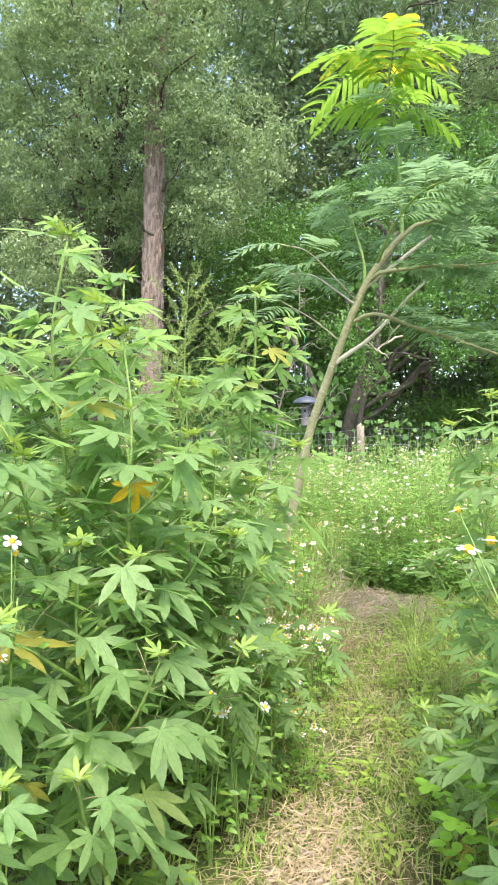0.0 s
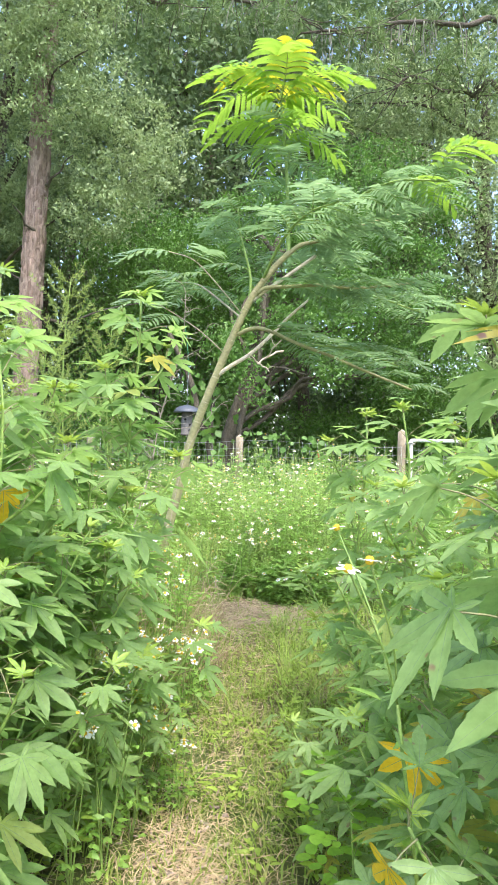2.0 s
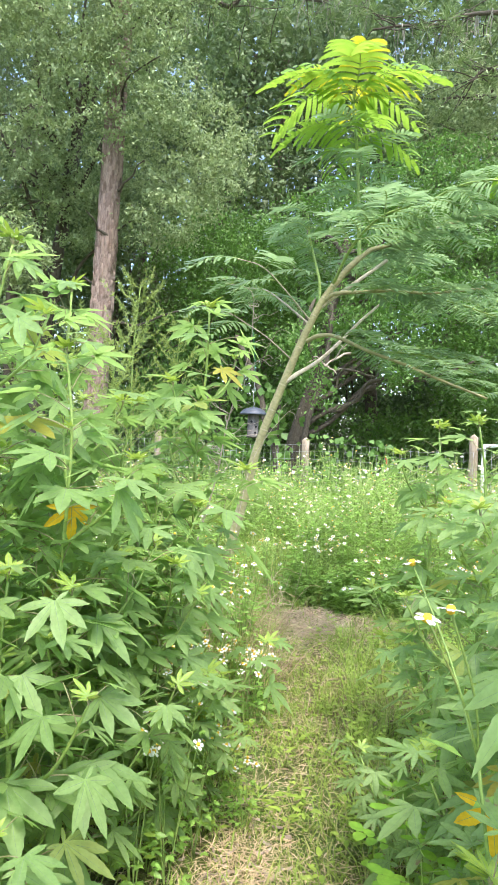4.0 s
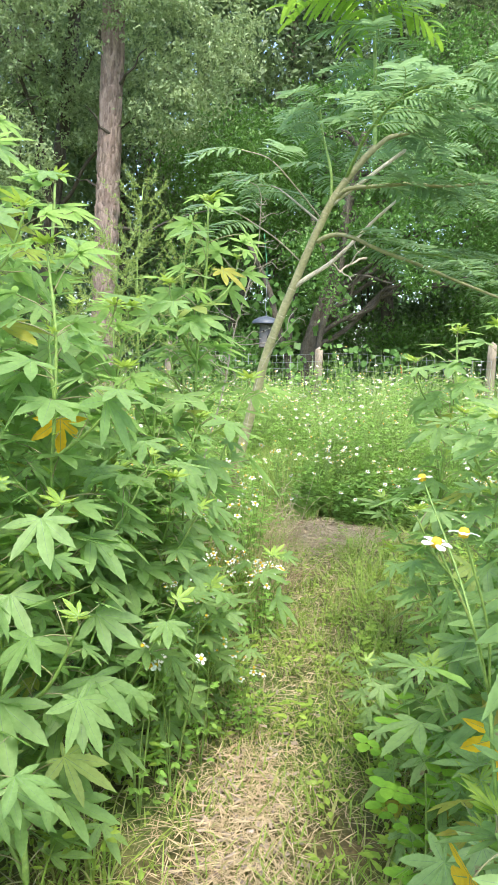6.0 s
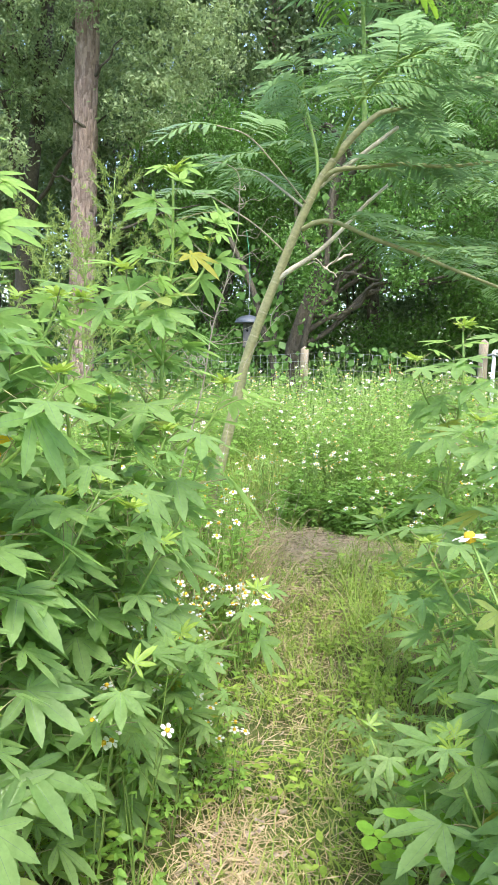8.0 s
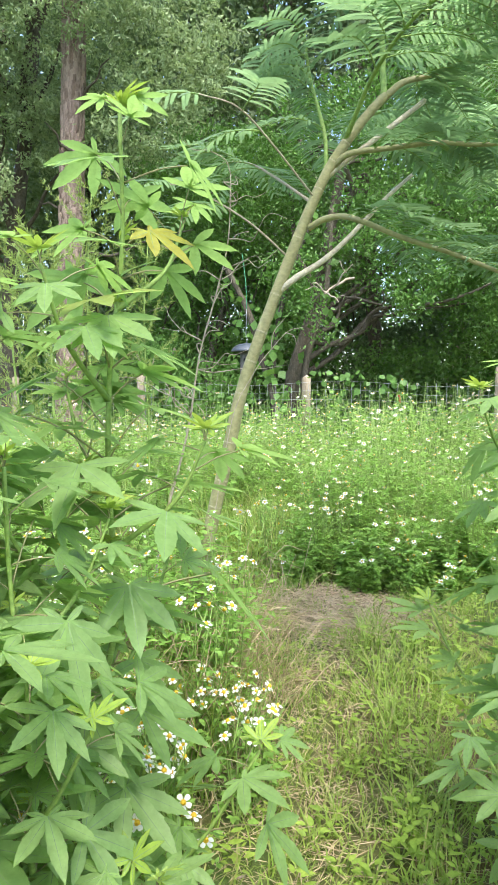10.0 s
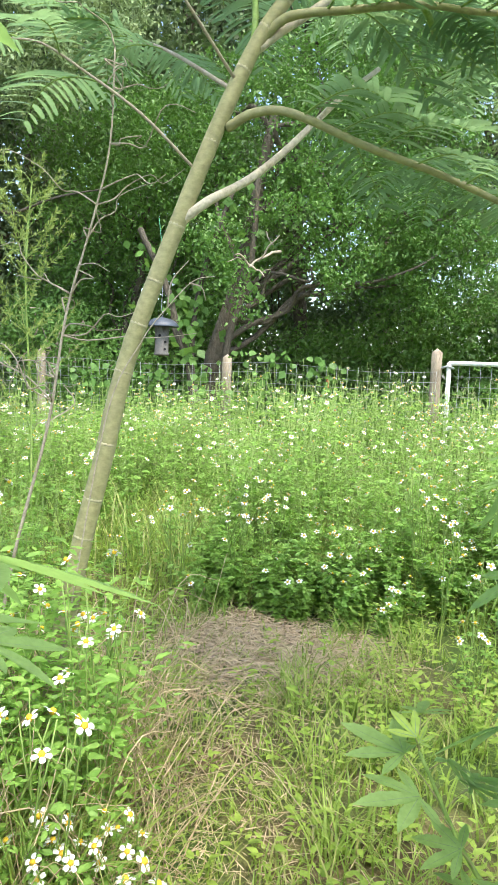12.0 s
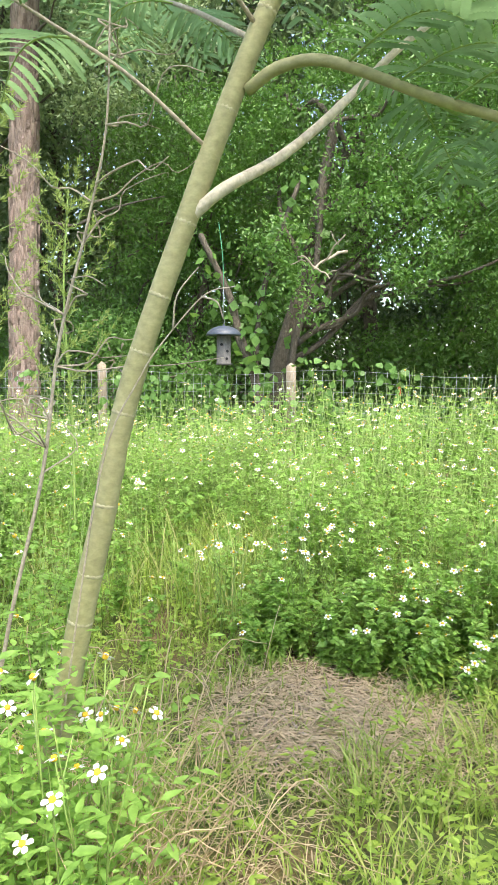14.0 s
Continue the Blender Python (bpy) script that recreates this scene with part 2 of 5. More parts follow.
def tube(line, r0, r1, sides=8, rough=0.0, rings=0.0, seed=0):
    """A tapered round limb along a line, capped; rings: raised scars here and there."""
    rng = np.random.default_rng(seed)
    line = np.asarray(line, float)
    n = len(line)
    tangent = np.gradient(line, axis=0)
    tangent /= np.linalg.norm(tangent, axis=1)[:, None] + 1e-9
    side = np.cross(tangent, (0.13, 0.97, 0.21))
    side /= np.linalg.norm(side, axis=1)[:, None] + 1e-9
    other = np.cross(tangent, side)
    a = np.arange(sides) * 2 * np.pi / sides
    r = np.linspace(r0, r1, n)[:, None] * (1 + rough * rng.normal(size=(n, sides)))
    if rings:
        r[rng.random(n) < rings] *= 1.05
    v = line[:, None] + (np.cos(a)[None, :, None] * side[:, None] + np.sin(a)[None, :, None] * other[:, None]) * r[..., None]
    v = v.reshape(-1, 3)
    i, j = np.meshgrid(np.arange(n - 1), np.arange(sides), indexing="ij")
    k = (j + 1) % sides
    f = np.stack([i * sides + j, i * sides + k, (i + 1) * sides + k, (i + 1) * sides + j], -1).reshape(-1, 4)
    v = np.vstack([v, line[:1] - tangent[:1] * r0 * 0.3, line[-1:] + tangent[-1:] * r1 * 0.8])
    lo, hi, last = len(v) - 2, len(v) - 1, (n - 1) * sides
    half = np.arange(0, sides, 2)
    caps = [[lo, (h + 2) % sides, (h + 1) % sides, h] for h in half] + [[hi, last + h, last + (h + 1) % sides, last + (h + 2) % sides] for h in half]
    return v, np.vstack([f, caps])


def kites(places, ways, normals, length, width, bend=0.15, ovate=False):
    """Many leaves: each a bent kite (base, side, tip, side), or an ovate blade folded along its midrib."""
    places, ways, normals = (np.asarray(a, float) for a in (places, ways, normals))
    ways = ways / (np.linalg.norm(ways, axis=1)[:, None] + 1e-9)
    across = np.cross(normals, ways)
    across /= np.linalg.norm(across, axis=1)[:, None] + 1e-9
    up = np.cross(ways, across)
    length, width = np.broadcast_to(length, len(places))[:, None], np.broadcast_to(width, len(places))[:, None]
    if ovate:
        low, high = places + ways * length * 0.28 + up * length * bend, places + ways * length * 0.64 + up * length * bend * 0.8
        v = np.stack([places, low + across * width * 0.48, high + across * width * 0.36, places + ways * length, high - across * width * 0.36, low - across * width * 0.48], 1)
        f = np.arange(len(places))[:, None, None] * 6 + np.array([[0, 1, 2, 3], [0, 3, 4, 5]])
        return v.reshape(-1, 3), f.reshape(-1, 4)
    mid = places + ways * length * 0.45 + up * length * bend
    v = np.stack([places, mid + across * width * 0.5, places + ways * length, mid - across * width * 0.5], 1).reshape(-1, 3)
    return v, np.arange(len(places) * 4).reshape(-1, 4)


def unit(n, rng, up=0.0):
    v = rng.normal(size=(n, 3))
    v[:, 2] += up
    return v / np.linalg.norm(v, axis=1)[:, None]


def part(name, me, parent, label="", m=None):
    ob = new(name, me)
    ob.parent = parent
    if m is not None:
        ob.matrix_basis = m
    if label:
        ob["label"] = label
    return ob


def thing(name, label, category, group="", kind="", m=None):
    ob = new(name)
    ob.empty_display_size = 0.1
    if m is not None:
        ob.matrix_basis = m
    return tagged(ob, label, category, group, kind)


# ---- ground ----
def ground_z(x, y):
    return 0.018 * np.sin(1.7 * x + 0.6) * np.cos(1.3 * y) + 0.012 * np.sin(4.1 * x + 2.3 * y)


def path_x(y):
    """The middle of the trodden path: straight on, then bending off to the right."""
    y = np.asarray(y, float)
    return 0.36 - 0.05 * np.clip(y - 2, 0, 3) + 0.55 * np.clip(y - 5.3, 0, 3) ** 1.2


def path_off(x, y):
    return np.abs(x - path_x(y))


def build_ground():
    near = np.arange(-6, 6.01, 0.1)
    far = 6 + np.cumsum(np.geomspace(0.2, 60, 36))
    xs = np.concatenate([-far[::-1], near, far])
    ys = xs + 6
    gx, gy = np.meshgrid(xs, ys, indexing="ij")
    gz = ground_z(gx, gy) * np.exp(-(np.maximum(0, np.hypot(gx, gy - 6) - 8) / 6) ** 2)
    gz -= 0.025 * np.exp(-(path_off(gx, gy) / 0.25) ** 2) * (gy < 6.5)
    n = len(ys)
    i, j = np.meshgrid(np.arange(len(xs) - 1), np.arange(n - 1), indexing="ij")
    f = np.stack([i * n + j, (i + 1) * n + j, (i + 1) * n + j + 1, i * n + j + 1], -1).reshape(-1, 4)
    me = quads("ground", np.stack([gx, gy, gz], -1).reshape(-1, 3), f, [M_GROUND], smooth=True)
    tagged(new("ground", me), "grassy ground with brown straw litter", "ground", kind="structure")


build_ground()


# ---- forest ----
def crown_cloud(rng, lobes, count, size, spread=0.5, flat=0.45, up=0.5, cut=None, ovate=False):
    """Leaves in many small clumps, spread over the outer part of several ellipsoid lobes (centre, radii)."""
    clumps = []
    weights = np.array([r[0] * r[1] * r[2] for _, r in lobes]) ** 0.67
    for (c, r), w in zip(lobes, weights / weights.sum()):
        k = max(3, int(count * w / 50))
        d = unit(k, rng) * (rng.random((k, 1)) ** 0.35)
        clumps.append(np.array(c) + d * np.array(r))
    clumps = np.concatenate(clumps)
    pick = rng.integers(0, len(clumps), count)
    tight = spread * (0.45 + 0.9 * rng.random(len(clumps)))
    p = clumps[pick] + rng.normal(size=(count, 3)) * (tight[pick][:, None] * np.array([1, 1, 0.6]))
    if cut is not None:
        p = p[cut(p)]
    n = len(p)
    ln = size * (0.65 + 0.7 * rng.random(n))
    return kites(p, unit(n, rng, -0.15), unit(n, rng, up), ln, ln * flat, 0.12, ovate), clumps


def limb_line(a, b, sag, rng, wob=0.1, n=7):
    a, b = np.array(a, float), np.array(b, float)
    t = np.linspace(0, 1, n)[:, None]
    line = a + (b - a) * t
    line[:, 2] += sag * 4 * (t * (1 - t))[:, 0]
    line[1:-1] += rng.normal(size=(n - 2, 3)) * wob
    return smooth_line(line, 3)


def broad_tree(name, label, base, trunk, r0, lobes, count, size, leaf, bark, seed, limbs=8, spread=0.5, flat=0.45, cut=None, crown_label=""):
    """A tapered trunk, limbs into the crown's lobes, and a crown of many leaves."""
    rng = np.random.default_rng(seed)
    ob = thing(name, label, "tree", m=pose(*base))
    rel = lambda p: np.asarray(p, float) - np.array(base)
    line = smooth_line([rel(p) for p in trunk], 8)
    part("trunk", quads("trunk", *tube(line, r0, r0 * 0.45, 14, 0.05, seed=seed), [bark], smooth=True), ob)
    (v, f), clumps = crown_cloud(rng, lobes, count, size, spread, flat, cut=cut, ovate=size < 0.11)
    part("crown", quads("crown", rel(v), f, [leaf]), ob, crown_label)
    for i in range(limbs):
        c = clumps[rng.integers(len(clumps))]
        s = line[int(len(line) * (0.35 + 0.6 * rng.random()))]
        part("limb", quads("limb", *tube(limb_line(s, rel(c), 0.3 * rng.random(), rng), r0 * 0.3, 0.012, 6, seed=i), [bark], smooth=True), ob)
    return ob


# the pine at the edge of the wood, its plates of bark proud of the trunk
def build_pine(x, y, lean, r, h, seed):
    rng = np.random.default_rng(seed)
    ob = thing("pine_tree", "tall pine with flaky reddish-grey bark among oaks", "tree", m=pose(x, y, 0))
    t = np.linspace(0, 1, 40)[:, None]
    line = np.hstack([lean * t * h, 0 * t, t * h])
    part("trunk", quads("trunk", *tube(line, r * 1.05, r * 0.6, 22, 0.035, seed=seed), [M_BARK_PINE], smooth=True), ob)
    bits = []
    for k in range(1300):
        z, a = rng.random() ** 1.3 * h * 0.75, rng.random() * 2 * np.pi
        rr = r * (1.06 - 0.45 * z / h)
        hw, hh, d = 0.014 + 0.02 * rng.random(), 0.04 + 0.12 * rng.random(), 0.008 + 0.016 * rng.random()
        c = np.array([lean * z, 0, z])
        ring = []
        for da, dz, up in ((-1, -1, 0), (1, -0.8, 0), (0.9, 1, 0), (-0.8, 0.9, 0), (-0.6, -0.7, d), (0.7, -0.6, d), (0.6, 0.7, d), (-0.6, 0.6, d)):
            aa = a + da * hw / rr
            ring.append(c + np.array([np.cos(aa) * (rr + up), np.sin(aa) * (rr + up), dz * hh]))
        bits.append((ring, [[4, 5, 6, 7], [0, 1, 5, 4], [1, 2, 6, 5], [2, 3, 7, 6], [3, 0, 4, 7]]))
    part("bark_relief", quads("bark_relief", *joined(bits), [M_BARK_PLATE]), ob)["kind"] = "stuff"
    for k in range(9):
        z, a, ln = 3.2 + k * 0.75, rng.random() * 2 * np.pi, 0.7 + 1.3 * rng.random()
        p = np.array([lean * z, 0, z])
        part("dead_limb", quads("dead_limb", *tube(limb_line(p, p + np.array([np.cos(a) * ln, np.sin(a) * ln, 0.25 * ln]), -0.06, rng, 0.04), 0.03, 0.008, 6, seed=k), [M_BARK_SHADED], smooth=True), ob)
    return ob


build_pine(-3.87, 11.95, 0.03, 0.185, 17.0, 3)
build_pine(-8.5, 19.0, -0.01, 0.2, 18.0, 5)
build_pine(3.6, 24.0, 0.01, 0.22, 19.0, 6)
build_pine(-1.9, 19.5, 0.015, 0.17, 17.0, 9)

broad_tree("oak_tree", "grey-green oak with small leathery leaves round a pine", (-5.6, 13.4, 0), [(-5.6, 13.4, 0), (-5.5, 13.4, 3), (-5.0, 13.2, 6), (-4.6, 13.0, 9)], 0.17,
           [((-3.5, 11.3, 6.9), (1.5, 0.5, 1.1)), ((-3.9, 11.0, 8.2), (2.0, 0.7, 1.1)), ((-6.0, 12.0, 6.4), (1.7, 1.0, 1.3)), ((-2.2, 11.9, 6.0), (0.95, 0.7, 1.1)), ((-2.6, 11.7, 4.9), (0.7, 0.5, 0.5)), ((-5.6, 11.8, 8.6), (2.4, 1.1, 1.7)), ((-5.6, 11.6, 4.3), (1.1, 0.7, 0.7)), ((-3.2, 12.2, 9.6), (1.7, 1.0, 1.2)), ((-4.3, 12.6, 5.6), (1.1, 0.6, 1.0))],
           78000, 0.068, M_OAK, M_BARK_SHADED, 11, limbs=12, spread=0.12)
broad_tree("laurel_oak", "dense dark green broadleaf tree behind the fence", (-0.35, 13.0, 0), [(-0.35, 13.0, 0), (-0.5, 13.0, 1.2), (-0.15, 13.1, 2.6), (0.3, 13.2, 5)], 0.16,
           [((0.9, 12.9, 3.6), (1.1, 0.8, 0.9)), ((2.2, 13.2, 3.9), (1.3, 0.9, 1.4)), ((0.3, 13.6, 5.0), (1.7, 1.1, 1.2)), ((3.0, 13.4, 2.8), (1.1, 0.8, 0.9)), ((1.3, 12.5, 2.75), (0.5, 0.4, 0.45)), ((-1.2, 13.8, 4.5), (1.3, 0.9, 1.0)), ((2.0, 13.8, 5.8), (2.0, 1.2, 1.2)), ((-0.5, 12.2, 2.9), (0.55, 0.3, 0.4)), ((-0.15, 12.1, 2.2), (0.3, 0.2, 0.3))],
           52000, 0.066, M_LAUREL, M_BARK_SHADED, 12, limbs=14, spread=0.17, flat=0.5)
broad_tree("broadleaf_tree", "hazy grey-green broadleaf tree at the wood's edge", (5.0, 15.5, 0), [(5.0, 15.5, 0), (4.9, 15.5, 3), (4.6, 15.4, 6), (4.5, 15.3, 9)], 0.18,
           [((4.2, 14.6, 6.0), (2.0, 1.3, 1.9)), ((3.1, 14.9, 8.2), (1.8, 1.3, 1.6)), ((5.4, 14.8, 3.9), (1.7, 1.2, 1.3)), ((5.6, 15.0, 8.6), (2.2, 1.4, 1.7)), ((4.6, 14.3, 2.6), (1.0, 0.7, 0.7))],
           34000, 0.08, M_OAK, M_BARK_SHADED, 13, limbs=10, spread=0.28)
broad_tree("understorey_tree", "shaded laurel-leaved tree behind the bird feeder", (-2.1, 14.6, 0), [(-2.1, 14.6, 0), (-2.2, 14.6, 1.5), (-1.9, 14.7, 3), (-2.0, 14.7, 4.8)], 0.1,
           [((-2.2, 14.6, 3.6), (1.3, 0.9, 1.0)), ((-1.3, 14.9, 2.2), (0.9, 0.8, 0.7)), ((-3.1, 14.9, 2.3), (1.1, 0.8, 0.9)), ((-2.4, 15.1, 5.2), (1.7, 1.0, 1.1)), ((-0.6, 15.2, 3.3), (1.0, 0.8, 0.9))],
           30000, 0.075, M_LAUREL, M_BARK_SHADED, 14, limbs=10, spread=0.26)
broad_tree("understorey_tree", "low yellow-green shrub in the shade of a pine", (-3.0, 13.3, 0), [(-3.0, 13.3, 0), (-3.0, 13.3, 0.8), (-2.9, 13.3, 1.7)], 0.04,
           [((-3.0, 13.1, 1.5), (0.8, 0.5, 0.7)), ((-2.2, 13.0, 1.0), (0.6, 0.4, 0.5)), ((-1.6, 12.9, 1.3), (0.5, 0.4, 0.4))], 5000, 0.075, M_VINE, M_TWIG, 15, limbs=8, spread=0.2)


# deeper wood: trunks and tall crowns that close the view, with gaps to the sky
def far_tree(x, y, h, w, seed, count=9000, size=0.2):
    rng = np.random.default_rng(seed)
    lobes = [((x + rng.normal() * w * 0.5, y + rng.normal() * 0.8, z), (w * (0.6 + 0.5 * rng.random()), 1.1, 0.09 * h)) for z in np.linspace(1.2, h, 9)]
    broad_tree("forest_tree", "tall shaded forest tree, some added unseen round the clearing", (x, y, 0), [(x, y, 0), (x + rng.normal() * 0.3, y, h * 0.4), (x + rng.normal() * 0.5, y, h * 0.85)],
               0.12 + 0.08 * rng.random(), lobes, count, size, M_FAR, M_BARK_SHADED, seed, limbs=6, spread=0.45)


for i, (x, y, h, w) in enumerate([(-11, 18, 13, 2.4), (-8, 17, 14, 2.2), (-5.6, 18.5, 14, 2.2), (-3.2, 17.8, 13, 1.9), (-0.9, 18.6, 12.5, 1.9), (1.2, 17.6, 12, 2.0), (3.6, 18.4, 13, 2.1), (6.3, 18.0, 13.5, 2.3), (-5.2, 16.2, 9, 1.5), (8.8, 17.5, 14, 2.4), (11.5, 18.5, 14, 2.4)]):
    far_tree(x, y, h, w, 30 + i, 22000, 0.15)
for i, x in enumerate(np.linspace(-18, 18, 12)):
    far_tree(x + 0.7 * math.sin(7 * i), 25 + 2 * math.sin(3 * i), 17, 2.6, 60 + i, 6000, 0.34)
# coarse unseen trees added round the rest of the clearing, to shape the light
for i, (x, y) in enumerate([(-13, 10), (-14, 3), (-13, -5), (-7, -12), (1, -14), (9, -12), (14, -5), (14, 4), (12.5, 11)]):
    far_tree(x, y, 11, 2.4, 90 + i, 2500, 0.42)


def build_hedge():
    """Low shaded scrub under the trees."""
    rng = np.random.default_rng(20)
    lobes = [((x, 12.9 + 1.1 * rng.random() + 0.06 * x * x * 0.3, 0.35 + 0.25 * rng.random()), (0.6, 0.4, 0.5)) for x in np.linspace(-7, 7, 22)]
    lobes += [((x, 15.6 + rng.random(), 1.2), (0.9, 0.5, 1.2)) for x in np.linspace(-9, 9, 18)]
    lobes += [((x, 15.5 + rng.random(), 1.6 + rng.random()), (0.9, 0.6, 1.3)) for x in np.linspace(2.5, 9, 9)]
    lobes += [((x, 14.6 + rng.random(), 0.9 + 0.8 * rng.random()), (0.8, 0.4, 0.9)) for x in np.linspace(1.0, 6.5, 10)]
    (v, f), _ = crown_cloud(rng, lobes, 52000, 0.11, 0.26)
    v[:, 2] = np.abs(v[:, 2])
    tagged(new("undergrowth", quads("undergrowth", v, f, [M_LAUREL])), "shaded leafy undergrowth along the wood's edge", "undergrowth", kind="stuff")


build_hedge()


def build_pine_bough(base, tip, seed, moss=True):
    """A bare pine bough with tufts of needles and hanging moss."""
    rng = np.random.default_rng(seed)
    ob = thing("pine_bough", "high pine bough hung with grey moss and needle tufts", "branch", m=pose(*base))
    line = limb_line((0, 0, 0), np.subtract(tip, base), 0.15, rng, 0.12, 9)
    part("limb", quads("limb", *tube(line, 0.06, 0.02, 7, 0.05, seed=seed), [M_BARK_SHADED], smooth=True), ob)
    needles, strands = [], []
    for k in range(46):
        s = line[rng.integers(3, len(line))]
        q = s + rng.normal(size=3) * (0.5, 0.35, 0.3)
        part("twig", quads("twig", *tube(limb_line(s, q, 0.03, rng, 0.03, 4), 0.012, 0.006, 4, seed=k), [M_BARK_SHADED]), ob)
        n = 60
        d = unit(n, rng, 0.3)
        needles.append(kites(q + d * 0.02, d, unit(n, rng), 0.2 + 0.1 * rng.random(n), 0.012, 0.03))
        if moss and k % 4 == 0:
            for _ in range(3):
                top = s + rng.normal(size=3) * (0.1, 0.05, 0.02)
                ln = 0.25 + 0.6 * rng.random()
                strands.append(tube(smooth_line([top, top + (0.05 * rng.normal(), 0.03, -ln * 0.5), top + rng.normal(size=3) * 0.06 + (0, 0, -ln)], 5), 0.014, 0.003, 5, 0.5, seed=k))
    part("needles", quads("needles", *joined(needles), [M_NEEDLE]), ob)
    for v, f in strands:
        part("moss_strand", quads("moss_strand", v, f, [M_MOSS]), ob)


build_pine_bough((-3.6, 13.2, 9.1), (0.6, 13.4, 9.6), 41)
build_pine_bough((4.6, 14.0, 9.3), (0.6, 13.6, 9.0), 42)
build_pine_bough((5.0, 14.5, 8.2), (2.4, 13.9, 8.1), 43, False)
build_pine_bough((-8, 12.6, 5.2), (-5.5, 12.2, 5.0), 44)


def vine_trunk(name, label, points, r0, r1, seed, leaves=0, mat=None):
    rng = np.random.default_rng(seed)
    base = np.array(points[0], float)
    ob = thing(name, label, "tree trunk", m=pose(*base))
    line = smooth_line(np.array(points, float) - base, 6)
    part("trunk", quads("trunk", *tube(line, r0, r1, 9, 0.08, seed=seed), [mat or M_BARK_SHADED], smooth=True), ob)
    if leaves:
        p = line[rng.integers(0, len(line), leaves)] + rng.normal(size=(leaves, 3)) * (0.12, 0.08, 0.12)
        out = unit(leaves, rng) + (0, -1.2, 0)
        ln = 0.1 + 0.08 * rng.random(leaves)
        part("vine_leaves", quads("vine_leaves", *kites(p, unit(leaves, rng, -0.5), out, ln, ln * 0.85, 0.05), [M_VINE]), ob)["kind"] = "stuff"
    return ob


vine_trunk("small_oak_trunk", "crooked vine-covered trunk behind the fence", [(-0.62, 12.3, 0), (-0.72, 12.3, 1.1), (-0.95, 12.3, 1.75), (-1.1, 12.35, 2.3), (-1.5, 12.4, 3.1)], 0.075, 0.04, 51, 110)
vine_trunk("small_oak_trunk", "slim leaning trunk wrapped in vine leaves", [(-0.7, 12.5, 0), (-0.75, 12.5, 1.6), (-0.6, 12.5, 2.6), (-0.2, 12.6, 3.8)], 0.045, 0.03, 52, 120)
vine_trunk("small_oak_trunk", "dark slim trunk in the shade", [(-0.3, 12.7, 0), (-0.28, 12.7, 1.5), (0.02, 12.7, 2.6), (0.1, 12.8, 4)], 0.055, 0.04, 53, 50)


def build_dead_branch():
    rng = np.random.default_rng(54)
    ob = thing("dead_branch", "bleached bare dead branch caught in the foliage", "branch", m=pose(0.05, 11.8, 2.55))
    for a, b, r in (((0.4, 0.6, 0.3), (0, 0, 0), 0.022), ((0.05, 0.05, 0.03), (-0.18, -0.1, 0.13), 0.016), ((0.02, 0, 0), (0.2, -0.1, -0.14), 0.014),
                    ((0.1, 0.1, 0.08), (0.38, -0.1, 0.38), 0.014), ((0.3, 0, 0.28), (0.2, -0.1, 0.42), 0.008), ((0.15, -0.05, -0.1), (0.28, -0.15, -0.05), 0.008), ((-0.1, -0.05, 0.08), (-0.28, -0.1, 0.04), 0.008)):
        part("twig", quads("twig", *tube(limb_line(a, b, 0.02, rng, 0.015, 5), r, r * 0.5, 6, 0.1), [M_TWIG], smooth=True), ob)


build_dead_branch()


# ---- fence, gate, feeder ----
def fence_y(x):
    return 10.34 - 0.345 * (x + 0.1)


FENCE_POSTS = ((-4.7, 1.35), (-2.45, 1.36), (-0.1, 1.34), (2.02, 1.45))


def build_fence():
    rng = np.random.default_rng(61)
    ob = thing("wire_fence", "galvanised square-mesh wire fence on wooden posts", "fence", m=pose(0, 0, 0))
    for x, h in FENCE_POSTS:
        line = np.array([(x, fence_y(x), z) for z in np.linspace(-0.1, h, 9)])
        part("post", quads("post", *tube(line, 0.06, 0.052, 12, 0.02, seed=int(x * 10) + 60), [M_POST], smooth=True), ob, "round weathered wooden post")
    x0, x1 = -4.7, 2.02
    for z in np.arange(0.07, 1.29, 0.1):
        xs = np.linspace(x0, x1, 34)
        sag = 0.012 * np.sin(xs * 2.1 + z) + (0.02 * np.sin((xs - x0) * 2.8) if z > 1.1 else 0)
        part("wire", quads("wire", *tube(np.stack([xs, fence_y(xs) - 0.06, z + sag], -1), 0.0018, 0.0018, 4), [M_WIRE]), ob)
    for x in np.arange(x0 + 0.05, x1, 0.104):
        zs = np.linspace(0.03, 1.275 + 0.012 * math.sin(x * 2.1), 6)
        part("wire", quads("wire", *tube(np.stack([x + 0.006 * rng.normal(size=6), fence_y(x) - 0.064 + 0 * zs, zs], -1), 0.0016, 0.0016, 4), [M_WIRE]), ob)
    part("marker", quads("marker", *tube(np.array([(0.98, fence_y(0.98) - 0.09, z) for z in (1.06, 1.1, 1.17)]), 0.016, 0.013, 6), [solid_material("red_tape", (0.5, 0.06, 0.03), (0.62, 0.1, 0.05), 20)]), ob, "small red marker")


